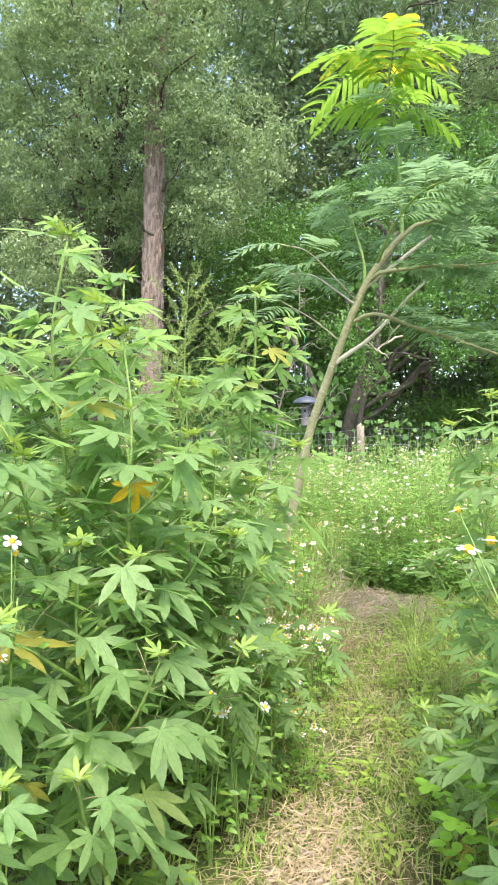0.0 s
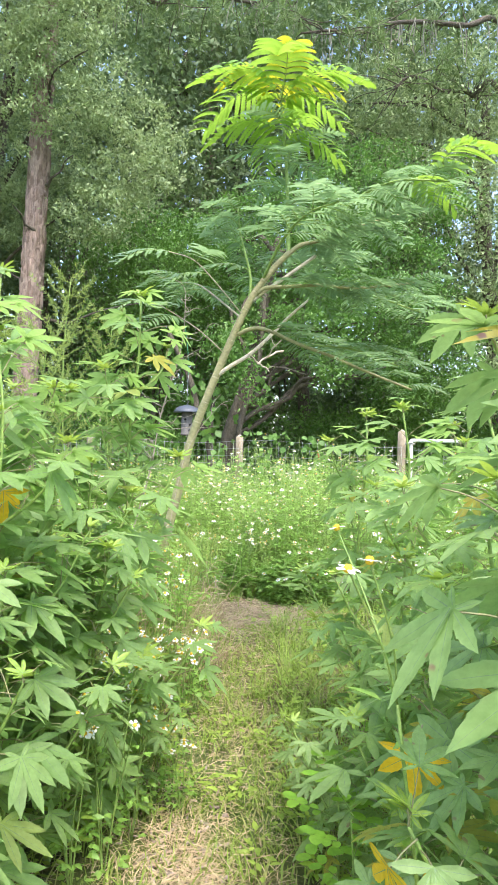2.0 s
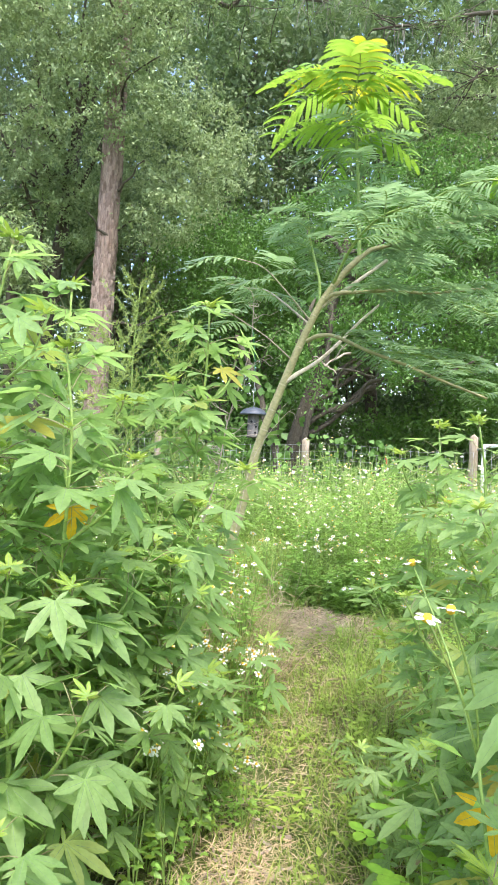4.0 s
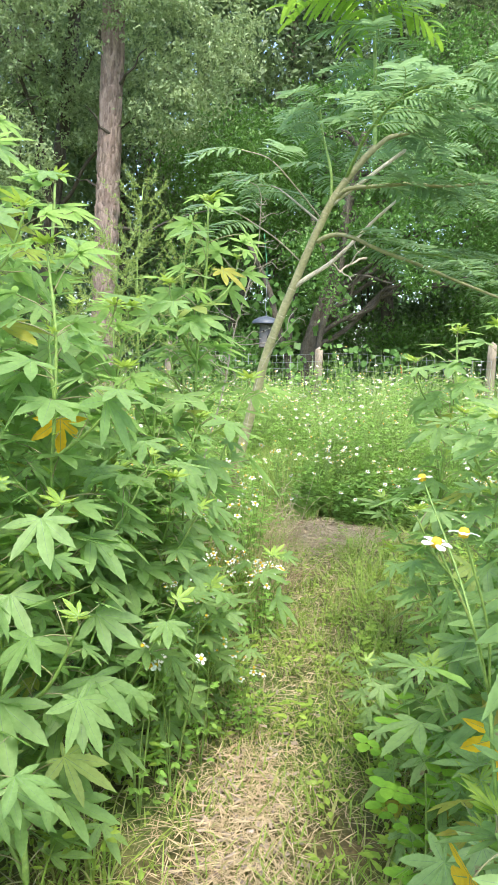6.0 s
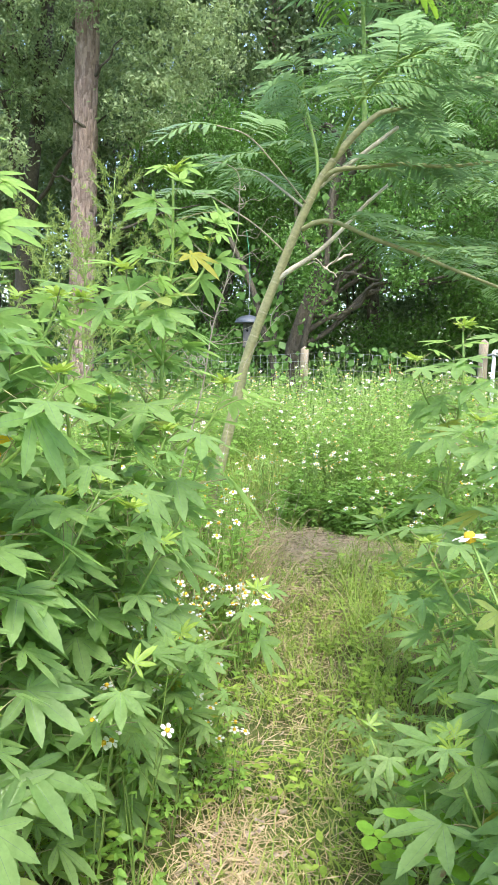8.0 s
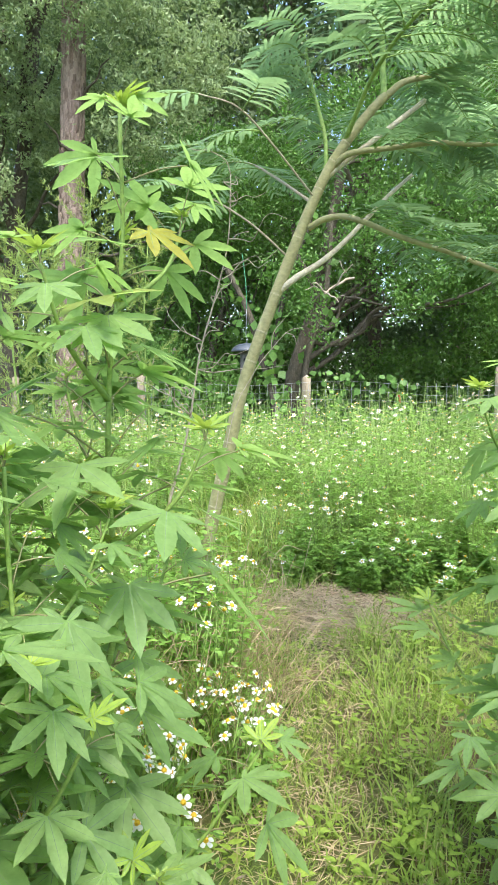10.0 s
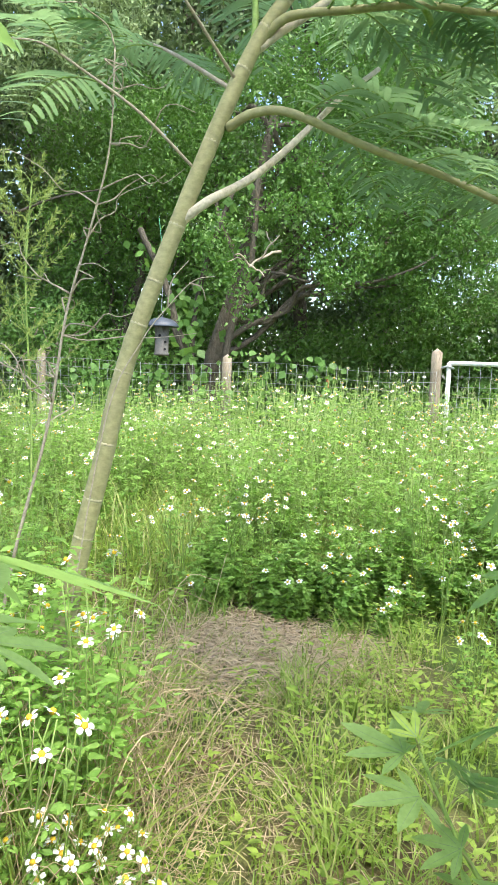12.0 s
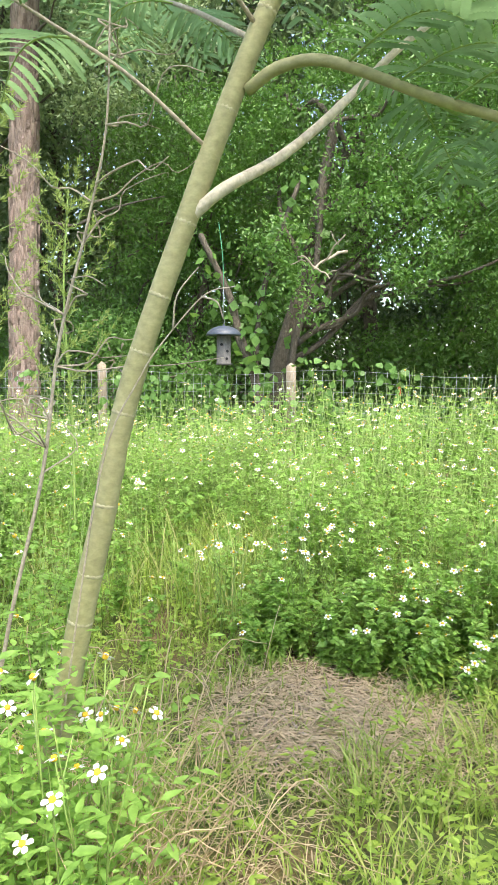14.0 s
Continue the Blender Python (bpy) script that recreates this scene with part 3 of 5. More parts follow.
def build_gate():
    a, b = np.array([2.13, fence_y(2.13) - 0.02, 0]), np.array([4.9, fence_y(4.9) + 0.3, 0])
    ob = thing("metal_gate", "white tubular metal gate with wire mesh beside a post", "gate", m=pose(*a))
    d = b - a
    for z, r in ((1.35, 0.022), (0.12, 0.022), (0.72, 0.015)):
        part("rail", quads("rail", *tube(np.array([(0, 0, z) + d * t for t in (0, 0.3, 0.6, 1)]), r, r, 10), [M_GATE], smooth=True), ob)
    for t in (0, 1):
        part("upright", quads("upright", *tube(np.array([d * t + (0, 0, z) for z in (0.05, 0.5, 1, 1.35)]), 0.022, 0.022, 10), [M_GATE], smooth=True), ob)
    for t in np.linspace(0.035, 0.97, 27):
        part("wire", quads("wire", *tube(np.array([d * t + (0, 0.03, z) for z in (0.12, 0.7, 1.34)]), 0.002, 0.002, 4), [M_WIRE]), ob)
    for z in np.arange(0.22, 1.3, 0.1):
        part("wire", quads("wire", *tube(np.array([d * t + (0, 0.034, z) for t in (0, 0.5, 1)]), 0.002, 0.002, 4), [M_WIRE]), ob)
    part("latch", quads("latch", *tube(np.array([(-0.08, -0.02, 1.3), (-0.02, -0.03, 1.32), (0.04, -0.02, 1.3)]), 0.012, 0.012, 6), [M_WIRE]), ob)


def lathe(profile, sides=28):
    v, n = [], len(profile)
    for k in range(sides):
        a = 2 * math.pi * k / sides
        v += [(r * math.cos(a), r * math.sin(a), z) for r, z in profile]
    f = [[k * n + i, ((k + 1) % sides) * n + i, ((k + 1) % sides) * n + i + 1, k * n + i + 1] for k in range(sides) for i in range(n - 1)]
    return np.array(v), np.array(f)


def build_feeder():
    ob = thing("bird_feeder", "hanging bird house with a domed dark metal roof", "bird feeder", m=pose(-1.02, 11.5, 1.36))
    tubev = lathe([(0.001, 0), (0.085, 0), (0.095, 0.01), (0.095, 0.03), (0.088, 0.035), (0.088, 0.36), (0.08, 0.37), (0.001, 0.375)])
    tb = part("body", quads("body", *tubev, [M_FEEDER_TUBE], smooth=False), ob, "grey cylindrical wooden body")
    # the body stays closed: near-black discs paint the shade inside its holes
    for x, z in ((-0.01, 0.25), (0.055, 0.17), (0.05, 0.08)):
        v, f = lathe([(0.001, 0), (0.014, 0), (0.017, 0.004), (0.017, 0.008), (0.014, 0.008), (0.001, 0.002)], 12)
        part("hole", quads("hole", v, f, [M_HOLE_SHADE]), tb, "round hole, its inner shade painted as a dark disc", m=pose(x, -math.sqrt(0.09 ** 2 - x * x), z, 90, 0, math.degrees(math.asin(x / 0.09))))
    roof = lathe([(0.001, 0.375), (0.1, 0.372), (0.2, 0.36), (0.214, 0.362), (0.216, 0.372), (0.2, 0.40), (0.165, 0.435), (0.11, 0.462), (0.05, 0.476), (0.012, 0.48), (0.01, 0.5), (0.001, 0.502)])
    part("roof", quads("roof", *roof, [M_FEEDER_ROOF], smooth=True), ob, "domed dark blue-grey roof")
    part("hook", quads("hook", *tube(smooth_line([(0, 0, 0.5), (0.012, 0, 0.53), (0, 0, 0.56), (-0.01, 0, 0.6), (0, 0, 0.95)], 4), 0.004, 0.004, 6), [M_WIRE]), ob)
    part("cord", quads("cord", *tube(smooth_line([(0, 0, 0.95), (-0.02, 0.03, 1.3), (-0.1, 0.2, 1.75)], 4), 0.005, 0.005, 6), [M_CORD]), ob, "green hanging cord")


build_fence()
build_gate()
build_feeder()


# ---- mimosa tree ----
TY = 4.48


def frond_mesh(seed, young, pairs=10, length=0.36, leaf=None):
    """A feathered leaf along +x: a midrib and pairs of side ribs, each fringed with leaflets into a scalloped blade."""
    rng = np.random.default_rng(seed)
    t = np.linspace(0, 1, 9)
    droop = (0.45 if young else 0.2) + 0.15 * rng.random()
    rib = np.stack([length * t, 0.02 * np.sin(3 * t), (0.25 if young else 0.1) * length * np.sin(2.5 * t) - droop * length * t ** 2.2], -1)
    sticks, blades_ = [tube(rib, 0.0028, 0.001, 5)], []
    for k in range(pairs):
        s = 0.16 + 0.84 * k / (pairs - 1)
        c = np.array([np.interp(s, t, rib[:, i]) for i in range(3)])
        pl = length * (0.34 * math.sin(math.pi * (0.22 + 0.62 * s)) + 0.05) * (0.9 + 0.2 * rng.random())
        for side in (-1, 1):
            ang = radians(70 - 28 * s + rng.normal() * 5)
            d = np.array([math.cos(ang), side * math.sin(ang), 0.05])
            o = np.array([-d[1], d[0], 0])
            sag = (-0.7 if young else -0.2) - 0.35 * rng.random()
            roll = rng.normal() * 0.25
            m = 13
            v = []
            for j in range(2 * m + 1):
                w = j / (2 * m)
                p = c + d * pl * w + np.array([0, 0, sag * pl * 0.7]) * w * w
                half = length * (0.034 if young else 0.026) * (0.3 + 0.7 * math.sin(math.pi * min(1, 0.12 + 0.8 * w)) ** 0.6) * (1.0 if j % 2 else 0.66)
                if j == 2 * m:
                    half *= 0.2
                lift = np.array([0, 0, 0.16 * half])
                v += [p + o * half + lift + np.array([0, 0, roll * half]), p, p - o * half + lift - np.array([0, 0, roll * half])]
            f = [[3 * i, 3 * i + 1, 3 * i + 4, 3 * i + 3] for i in range(2 * m)] + [[3 * i + 1, 3 * i + 2, 3 * i + 5, 3 * i + 4] for i in range(2 * m)]
            blades_.append((v, f))
    sv, sf = joined(sticks)
    kv, kf = joined(blades_)
    v, f = joined([(sv, sf), (kv, kf)])
    return quads("frond", v, f, [M_STEM, leaf or (M_FROND_YOUNG if young else M_FROND)], np.r_[np.zeros(len(sf)), np.ones(len(kf))])


def build_mimosa():
    rng = np.random.default_rng(71)
    base = np.array([-0.26, TY - 0.02, 0.0])
    ob = thing("mimosa_tree", "leaning young mimosa tree with feathery leaves", "tree", m=pose(*base))
    rel = lambda pts: np.array(pts, float) - base
    trunk = rel([(-0.26, TY, -0.05), (-0.155, TY, 0.36), (-0.068, TY, 0.77), (-0.02, TY, 0.97), (0.025, TY, 1.18), (0.085, TY, 1.37), (0.195, TY, 1.66), (0.285, TY, 1.88), (0.36, TY, 2.03), (0.46, TY, 2.165), (0.54, TY, 2.25)])
    line = smooth_line(trunk, 9)
    part("trunk", quads("trunk", *tube(line, 0.029, 0.0155, 16, 0.012, 0.05, seed=72), [M_BARK_MIM], smooth=True), ob, "smooth olive-grey leaning trunk with ring scars")
    for k in range(11):
        i = int(len(line) * (0.2 + 0.065 * k + 0.02 * math.sin(5 * k)))
        d = line[i + 1] - line[i]
        d /= np.linalg.norm(d)
        r = 0.029 - 0.0135 * i / len(line)
        v, f = tube(np.array([line[i] - d * 0.004, line[i], line[i] + d * 0.004]), r * 0.99, r * 0.99, 14)
        v[14:28] = line[i] + (v[14:28] - line[i]) * 1.05
        part("scar", quads("scar", v, f, [M_SCAR], smooth=True), ob)
    # limbs: points, radii, leafy or not
    limbs = [
        ([(0.16, TY, 1.57), (0.235, TY - 0.005, 1.625), (0.32, TY + 0.06, 1.69), (0.4, TY + 0.12, 1.77), (0.5, TY + 0.2, 1.89), (0.567, TY + 0.25, 1.97), (0.68, TY + 0.35, 2.09)], 0.0125, 0.007, M_BARK_PALE, "pale bare broken limb", 0),
        ([(0.345, TY, 1.985), (0.4, TY + 0.02, 2.035), (0.47, TY + 0.03, 2.085), (0.68, TY + 0.05, 2.245)], 0.012, 0.009, M_BARK_PALE, "pale bare broken limb", 0),
        ([(0.275, TY, 1.80), (0.34, TY - 0.03, 1.825), (0.43, TY - 0.05, 1.82), (0.6, TY - 0.07, 1.745), (0.78, TY - 0.08, 1.68), (0.95, TY - 0.08, 1.61), (1.2, TY - 0.05, 1.52)], 0.012, 0.006, M_BARK_MIM, "", 9),
        ([(0.36, TY, 2.015), (0.42, TY - 0.02, 2.05), (0.55, TY - 0.04, 2.055), (0.72, TY - 0.06, 2.06), (0.9, TY - 0.05, 2.05), (1.25, TY, 2.1)], 0.012, 0.006, M_BARK_MIM, "", 12),
        ([(0.54, TY, 2.245), (0.6, TY, 2.29), (0.7, TY + 0.02, 2.32), (0.85, TY + 0.05, 2.39), (1.15, TY + 0.1, 2.5)], 0.013, 0.006, M_BARK_MIM, "", 13),
        ([(0.535, TY, 2.24), (0.528, TY, 2.36), (0.515, TY, 2.62), (0.49, TY, 2.9), (0.475, TY, 3.0), (0.47, TY, 3.12)], 0.012, 0.005, M_STEM, "green upright leader", 0),
        ([(0.2, TY, 1.7), (0.08, TY - 0.08, 1.8), (-0.05, TY - 0.12, 1.88), (-0.13, TY - 0.15, 1.92), (-0.2, TY - 0.15, 1.93)], 0.004, 0.002, M_TWIG, "", 3),
        ([(0.33, TY, 1.95), (0.33, TY + 0.02, 2.12), (0.27, TY + 0.05, 2.35), (0.25, TY + 0.05, 2.5)], 0.009, 0.004, M_STEM, "", 9),
        ([(0.3, TY, 1.88), (0.12, TY + 0.2, 2.05), (0.0, TY + 0.35, 2.15), (-0.12, TY + 0.42, 2.18)], 0.006, 0.003, M_TWIG, "", 8),
        ([(0.4, TY, 2.1), (0.5, TY - 0.2, 2.25), (0.62, TY - 0.4, 2.32), (0.75, TY - 0.5, 2.34)], 0.009, 0.004, M_STEM, "", 9),
        ([(0.42, TY, 2.12), (0.5, TY + 0.3, 2.3), (0.65, TY + 0.55, 2.4), (0.9, TY + 0.8, 2.45)], 0.009, 0.004, M_STEM, "", 11),
        ([(0.7, TY + 0.02, 2.32), (0.85, TY - 0.2, 2.45), (1.05, TY - 0.3, 2.52), (1.3, TY - 0.35, 2.5)], 0.009, 0.004, M_STEM, "", 9),
        ([(0.72, TY - 0.06, 2.06), (0.85, TY + 0.25, 2.1), (1.05, TY + 0.45, 2.12), (1.35, TY + 0.55, 2.05)], 0.009, 0.004, M_STEM, "", 9),
        ([(0.6, TY - 0.07, 1.745), (0.75, TY + 0.2, 1.78), (0.95, TY + 0.35, 1.78), (1.2, TY + 0.4, 1.7)], 0.008, 0.004, M_STEM, "", 8),
        ([(0.3, TY, 1.9), (0.15, TY - 0.2, 2.05), (0.06, TY - 0.3, 2.12), (-0.05, TY - 0.36, 2.14)], 0.004, 0.002, M_TWIG, "", 3),
    ]
    old = [frond_mesh(80 + k, False, 12 + k % 3, 0.235 + 0.02 * k) for k in range(4)]
    young = [frond_mesh(90 + k, True, 14, 0.38 + 0.03 * k) for k in range(2)]
    newest = [frond_mesh(94 + k, True, 12, 0.36 + 0.03 * k, M_FROND_TIP) for k in range(2)]

    def frond(p, azimuth, pitch, scale, new_growth=0):
        m = pose(*p) @ Euler((radians(rng.normal() * 6), radians(-pitch), azimuth)).to_matrix().to_4x4() @ Matrix.Scale(scale, 4)
        part("frond", (old, young, newest)[new_growth][rng.integers(2 if new_growth else 4)], ob, ("", "bright green young frond", "yellow newest frond")[new_growth], m)

    for pts, r0, r1, mat, label, fronds in limbs:
        ln = smooth_line(rel(pts), 6)
        part("limb", quads("limb", *tube(ln, r0, r1, 10, 0.03, 0.1, seed=len(pts)), [mat], smooth=True), ob, label)
        fronds = int(fronds * (1.7 if pts[-1][0] > 0.6 else 1.25))
        for k in range(fronds):
            i = int(len(ln) * (0.34 + 0.66 * (k + 0.3) / max(1, fronds)))
            i = min(i, len(ln) - 2)
            d = ln[i + 1] - ln[i]
            a = math.atan2(d[1], d[0]) + (1 if k % 2 else -1) * (0.75 + 0.5 * rng.random()) + (0 if k < fronds - 1 else 0.6)
            frond(ln[i], a, 3 + rng.normal() * 5, 0.75 + 0.4 * rng.random(), int(ln[i][0] + base[0] > 1.12 and ln[i][2] > 2.2 and k % 3 == 0))
    # fronds up the leader in whorls, youngest at its tip
    for k in range(13):
        z = 2.4 + 0.5 * k / 12
        frond(rel([(0.515, TY, z)])[0], k * 2.4 + 0.4, 6, 1.05, 0)
    for k in range(4):
        frond(rel([(0.485, TY, 2.86)])[0], k * 1.57 - 1.2, 6, 0.9, 1)
    whorl = rel([(0.47, TY, 3.06)])[0]
    for k in range(6):
        frond(whorl, k * 1.05 - 1.57, 14 + 4 * (k % 2), 1.22 - 0.1 * (k % 3), 1)
    tip = rel([(0.47, TY, 3.12)])[0]
    for k in range(4):
        frond(tip, k * 1.57 + 0.15, 20 + 6 * (k % 2), 0.8 + 0.1 * (k % 2), 2)
    for k in range(2):
        frond(tip, k * 2.9 + 0.6, 45, 0.32, 2)


build_mimosa()


def build_trunk_vine():
    base = np.array([0.0, TY - 0.06, 0.0])
    ob = thing("dry_vine", "thin dry vine stem leaning across the trunk", "vine", m=pose(*base))
    for pts in ([(-0.2, 0, 0), (-0.1, 0, 0.5), (0.0, 0, 1.08), (0.085, -0.01, 1.27), (0.15, -0.01, 1.36), (0.21, 0, 1.425), (0.26, 0.02, 1.44)],
                [(0.15, -0.01, 1.36), (0.16, -0.02, 1.42), (0.2, -0.02, 1.47)], [(0.2, 0, 1.42), (0.23, 0, 1.41), (0.24, 0.01, 1.38)]):
        part("twig", quads("twig", *tube(smooth_line(pts, 5), 0.0022, 0.001, 5, 0.08), [M_TWIG], smooth=True), ob)


build_trunk_vine()


# ---- tall hibiscus-like herbs ----
def palmate_leaf(seed, lobes, petiole, size, mat):
    """A lobed, toothed leaf on its stalk: stalk rising along +x, blade drooping from its end."""
    rng = np.random.default_rng(seed)
    rise = radians(28 + 18 * rng.random())
    c = np.array([petiole * math.cos(rise), 0, petiole * math.sin(rise)])
    sv, sf = tube(smooth_line([(0, 0, 0), (c[0] * 0.5, 0, c[2] * 0.62), c], 3), 0.0017, 0.0012, 4)
    tilt = radians(-2 + 34 * rng.random())
    ax, az = np.array([math.cos(tilt), 0, -math.sin(tilt)]), np.array([math.sin(tilt), 0, math.cos(tilt)])
    ay = np.array([0, 1.0, 0])
    bits, veins = [(sv, sf)], []
    spread = {3: (0, 42), 5: (0, 44, 92), 7: (0, 39, 80, 126)}[lobes]
    for n, deg in enumerate(spread):
        for side in ((1,) if n == 0 else (1, -1)):
            a = radians(deg * side + rng.normal() * 4)
            d, o = ax * math.cos(a) + ay * math.sin(a), -ax * math.sin(a) + ay * math.cos(a)
            ln = size * (1 - 0.13 * n - 0.06 * n * n * 0.5) * (0.92 + 0.16 * rng.random())
            wd = ln * (0.125 + 0.025 * rng.random())
            st, wf = (0.0, 0.2, 0.37, 0.39, 0.55, 0.57, 0.7, 0.72, 0.84, 0.86, 1.0), (0.3, 0.66, 0.92, 0.84, 1.04, 0.92, 0.88, 0.74, 0.56, 0.43, 0.02)
            curl = 0.12 * rng.random() - 0.02
            v = []
            for s, w in zip(st, wf):
                m = c + d * ln * s - az * curl * ln * s * s + az * 0.05 * ln
                fold = 0.22 * wd * w
                v += [m + o * wd * w + az * fold, m, m - o * wd * w + az * fold]
            k = len(st)
            f = [[3 * i, 3 * i + 1, 3 * i + 4, 3 * i + 3] for i in range(k - 1)] + [[3 * i + 1, 3 * i + 2, 3 * i + 5, 3 * i + 4] for i in range(k - 1)]
            bits.append((v, f))
            mids = np.array(v[1::3])
            up = az * 0.0007
            rib = np.concatenate([[p + o * 0.0008 * (1.1 - s) + up, p - o * 0.0008 * (1.1 - s) + up] for p, s in zip(mids[::2], st[::2])])
            veins.append((rib, [[2 * i, 2 * i + 1, 2 * i + 3, 2 * i + 2] for i in range(len(mids[::2]) - 1)]))
    n_blade = sum(len(f) for _, f in bits) - len(sf)
    v, f = joined(bits + veins)
    which = np.r_[np.zeros(len(sf)), np.ones(n_blade), np.full(len(f) - len(sf) - n_blade, 2)]
    return quads("leaf", v, f, [M_PETIOLE, mat, M_VEIN], which, smooth=True)


LEAF_SETS = {}
for key, mat in (("clean", M_HIB), ("spotted", M_HIB_SPOT)):
    LEAF_SETS[key] = [palmate_leaf(100 + k, (5, 7, 7, 5, 5, 7)[k], 0.055 + 0.015 * k, 0.1 + 0.005 * k, mat) for k in range(6)]
LEAF_SETS["young"] = [palmate_leaf(120 + k, (5, 3, 5)[k], 0.022, 0.055, M_HIB_YOUNG) for k in range(3)]


def hibiscus(seed, height, leaf_set, label, lean=(0.05, 0.0), size=1.0, bare=0.12, branches=7):
    rng = np.random.default_rng(seed)
    ob = thing("hibiscus_plant", label, "plant", "tall herbs along the path")
    n = 9
    zs = np.linspace(0, height, n)
    line = smooth_line(np.stack([lean[0] * (zs / height) ** 2 + 0.012 * rng.normal(size=n), lean[1] * (zs / height) ** 2 + 0.012 * rng.normal(size=n), zs], -1), 4)
    stems = [(line, 0.009, 0.0035)]
    for k in range(branches):
        i = int(len(line) * (0.14 + 0.74 * k / branches))
        a, ln = k * 2.4 + rng.random(), (0.38 - 0.22 * k / branches) * (0.8 + 0.4 * rng.random())
        p = line[i]
        q = p + np.array([math.cos(a) * ln * 0.8, math.sin(a) * ln * 0.8, ln * 0.95])
        stems.append((smooth_line([p, p + (q - p) * 0.5 + np.array([math.cos(a), math.sin(a), -0.2]) * 0.03, q], 6), 0.0055, 0.0025))
    leaves = LEAF_SETS[leaf_set]
    for num, (ln, r0, r1) in enumerate(stems):
        part("stem", quads("stem", *tube(ln, r0, r1, 7, 0.03, 0.1, seed=seed + num), [M_STEM], smooth=True), ob)
        length = np.linalg.norm(np.diff(ln, axis=0), axis=1).sum()
        count = int(length / (0.028 if num == 0 else 0.032))
        for k in range(count):
            s = (k + rng.random()) / count
            if s < (bare if num == 0 else 0.15):
                continue
            p = ln[min(int(s * len(ln)), len(ln) - 1)]
            big = size * ((0.85 + 0.4 * math.sin(math.pi * min(1, 0.9 * s + 0.1))) if num == 0 else 0.72 + 0.25 * rng.random()) * (0.85 + 0.3 * rng.random())
            if s > 0.94:
                big *= 0.7
            m = pose(*p) @ Euler((rng.normal() * 0.2, rng.normal() * 0.25 + 0.12 - 0.5 * max(0, s - 0.85), k * 2.4 + rng.normal() * 0.4)).to_matrix().to_4x4() @ Matrix.Scale(big, 4)
            part("leaf", leaves[rng.integers(len(leaves))], ob, "", m)
        for k in range(5 if num == 0 else 3):
            m = pose(*ln[-1]) @ Euler((rng.normal() * 0.2, -0.55 - 0.2 * rng.random(), k * 1.7 + rng.random())).to_matrix().to_4x4() @ Matrix.Scale(size * (0.5 + 0.6 * rng.random()), 4)
            part("young_leaf", LEAF_SETS["young"][k % 3], ob, "pale young leaf" if k == 0 else "", m)
    # tufts of new leaves in the axils up the main stem
    for k in range(7):
        i = int(len(line) * (0.42 + 0.075 * k))
        m = pose(*line[i]) @ Euler((rng.normal() * 0.3, -0.5 - 0.3 * rng.random(), k * 2.1 + rng.random())).to_matrix().to_4x4() @ Matrix.Scale(size * (0.5 + 0.4 * rng.random()), 4)
        part("young_leaf", LEAF_SETS["young"][k % 3], ob, "", m)
    return ob


def put_thing(ob, places):
    """The first place takes the thing itself, the others copies: (x, y, turn, scale)."""
    for n, (x, y, turn, s) in enumerate(places):
        m = pose(x, y, float(ground_z(x, y)) - 0.01, 0, 0, turn) @ Matrix.Scale(s, 4)
        if n == 0:
            ob.matrix_basis = m
        else:
            copy_thing(ob, m).matrix_basis = m


put_thing(hibiscus(201, 1.68, "clean", "tall pale green palmate-leaved herb in full leaf", branches=9), [(0.0, 3.08, 0, 1.0), (-0.5, 2.95, 130, 0.97), (-0.3, 1.95, 250, 0.93)])
def yellowed_leaf(plant, x, y, z, turn):
    """A dying leaf hanging limp on a plant."""
    me = palmate_leaf(150, 5, 0.05, 0.095, M_DYING)
    part("yellowed_leaf", me, plant, "withered orange-yellow leaf hanging down", plant.matrix_basis.inverted() @ pose(x, y, z, 0, 68, turn))


TALL = hibiscus(202, 1.68, "clean", "tall branching palmate-leaved herb with yellowing leaves", (0.03, 0.06), 1.05)
put_thing(TALL, [(-0.28, 2.65, 40, 1.0), (-0.75, 2.2, 170, 1.04), (-0.95, 2.9, 290, 1.0)])
yellowed_leaf(TALL, -0.14, 2.44, 1.1, -60)
put_thing(hibiscus(203, 1.74, "clean", "tall leafy herb crowding the edge of the path", (0.08, -0.02), 1.08, 0.1, 8), [(-0.38, 2.42, 80, 1.0), (-0.08, 2.4, 210, 0.84), (-0.8, 3.35, 330, 0.9), (-0.62, 1.75, 20, 0.95)])
put_thing(hibiscus(204, 0.95, "clean", "shorter leafy herb at the foot of taller ones", (0.06, 0.05), 0.95, 0.05, 8), [(-0.1, 2.72, 0, 1.0), (-0.12, 2.2, 120, 1.0), (-0.35, 3.3, 220, 0.95), (-0.3, 1.65, 300, 0.9), (0.92, 2.75, 60, 0.95)])
put_thing(hibiscus(205, 1.38, "clean", "slender upright palmate-leaved herb beside the path", (0.04, 0.03), 0.95, 0.1, 5), [(0.84, 3.6, 0, 0.97), (1.03, 3.25, 130, 0.98), (1.25, 3.5, 240, 1.02), (1.1, 2.6, 60, 1.0), (0.0, 2.84, 200, 0.82), (-0.2, 2.9, 310, 0.98)])
put_thing(hibiscus(206, 1.62, "spotted", "large palmate-leaved herb with blotched and yellow leaves", (0.05, 0.05), 1.05, 0.08, 8), [(0.98, 1.7, 0, 1.06)])
BUSHY = hibiscus(207, 1.1, "spotted", "bushy herb with spotted leaves leaning over the path", (-0.08, 0.0), 1.05, 0.05, 8)
put_thing(BUSHY, [(1.0, 1.98, 0, 1.0), (1.0, 2.35, 140, 1.05)])
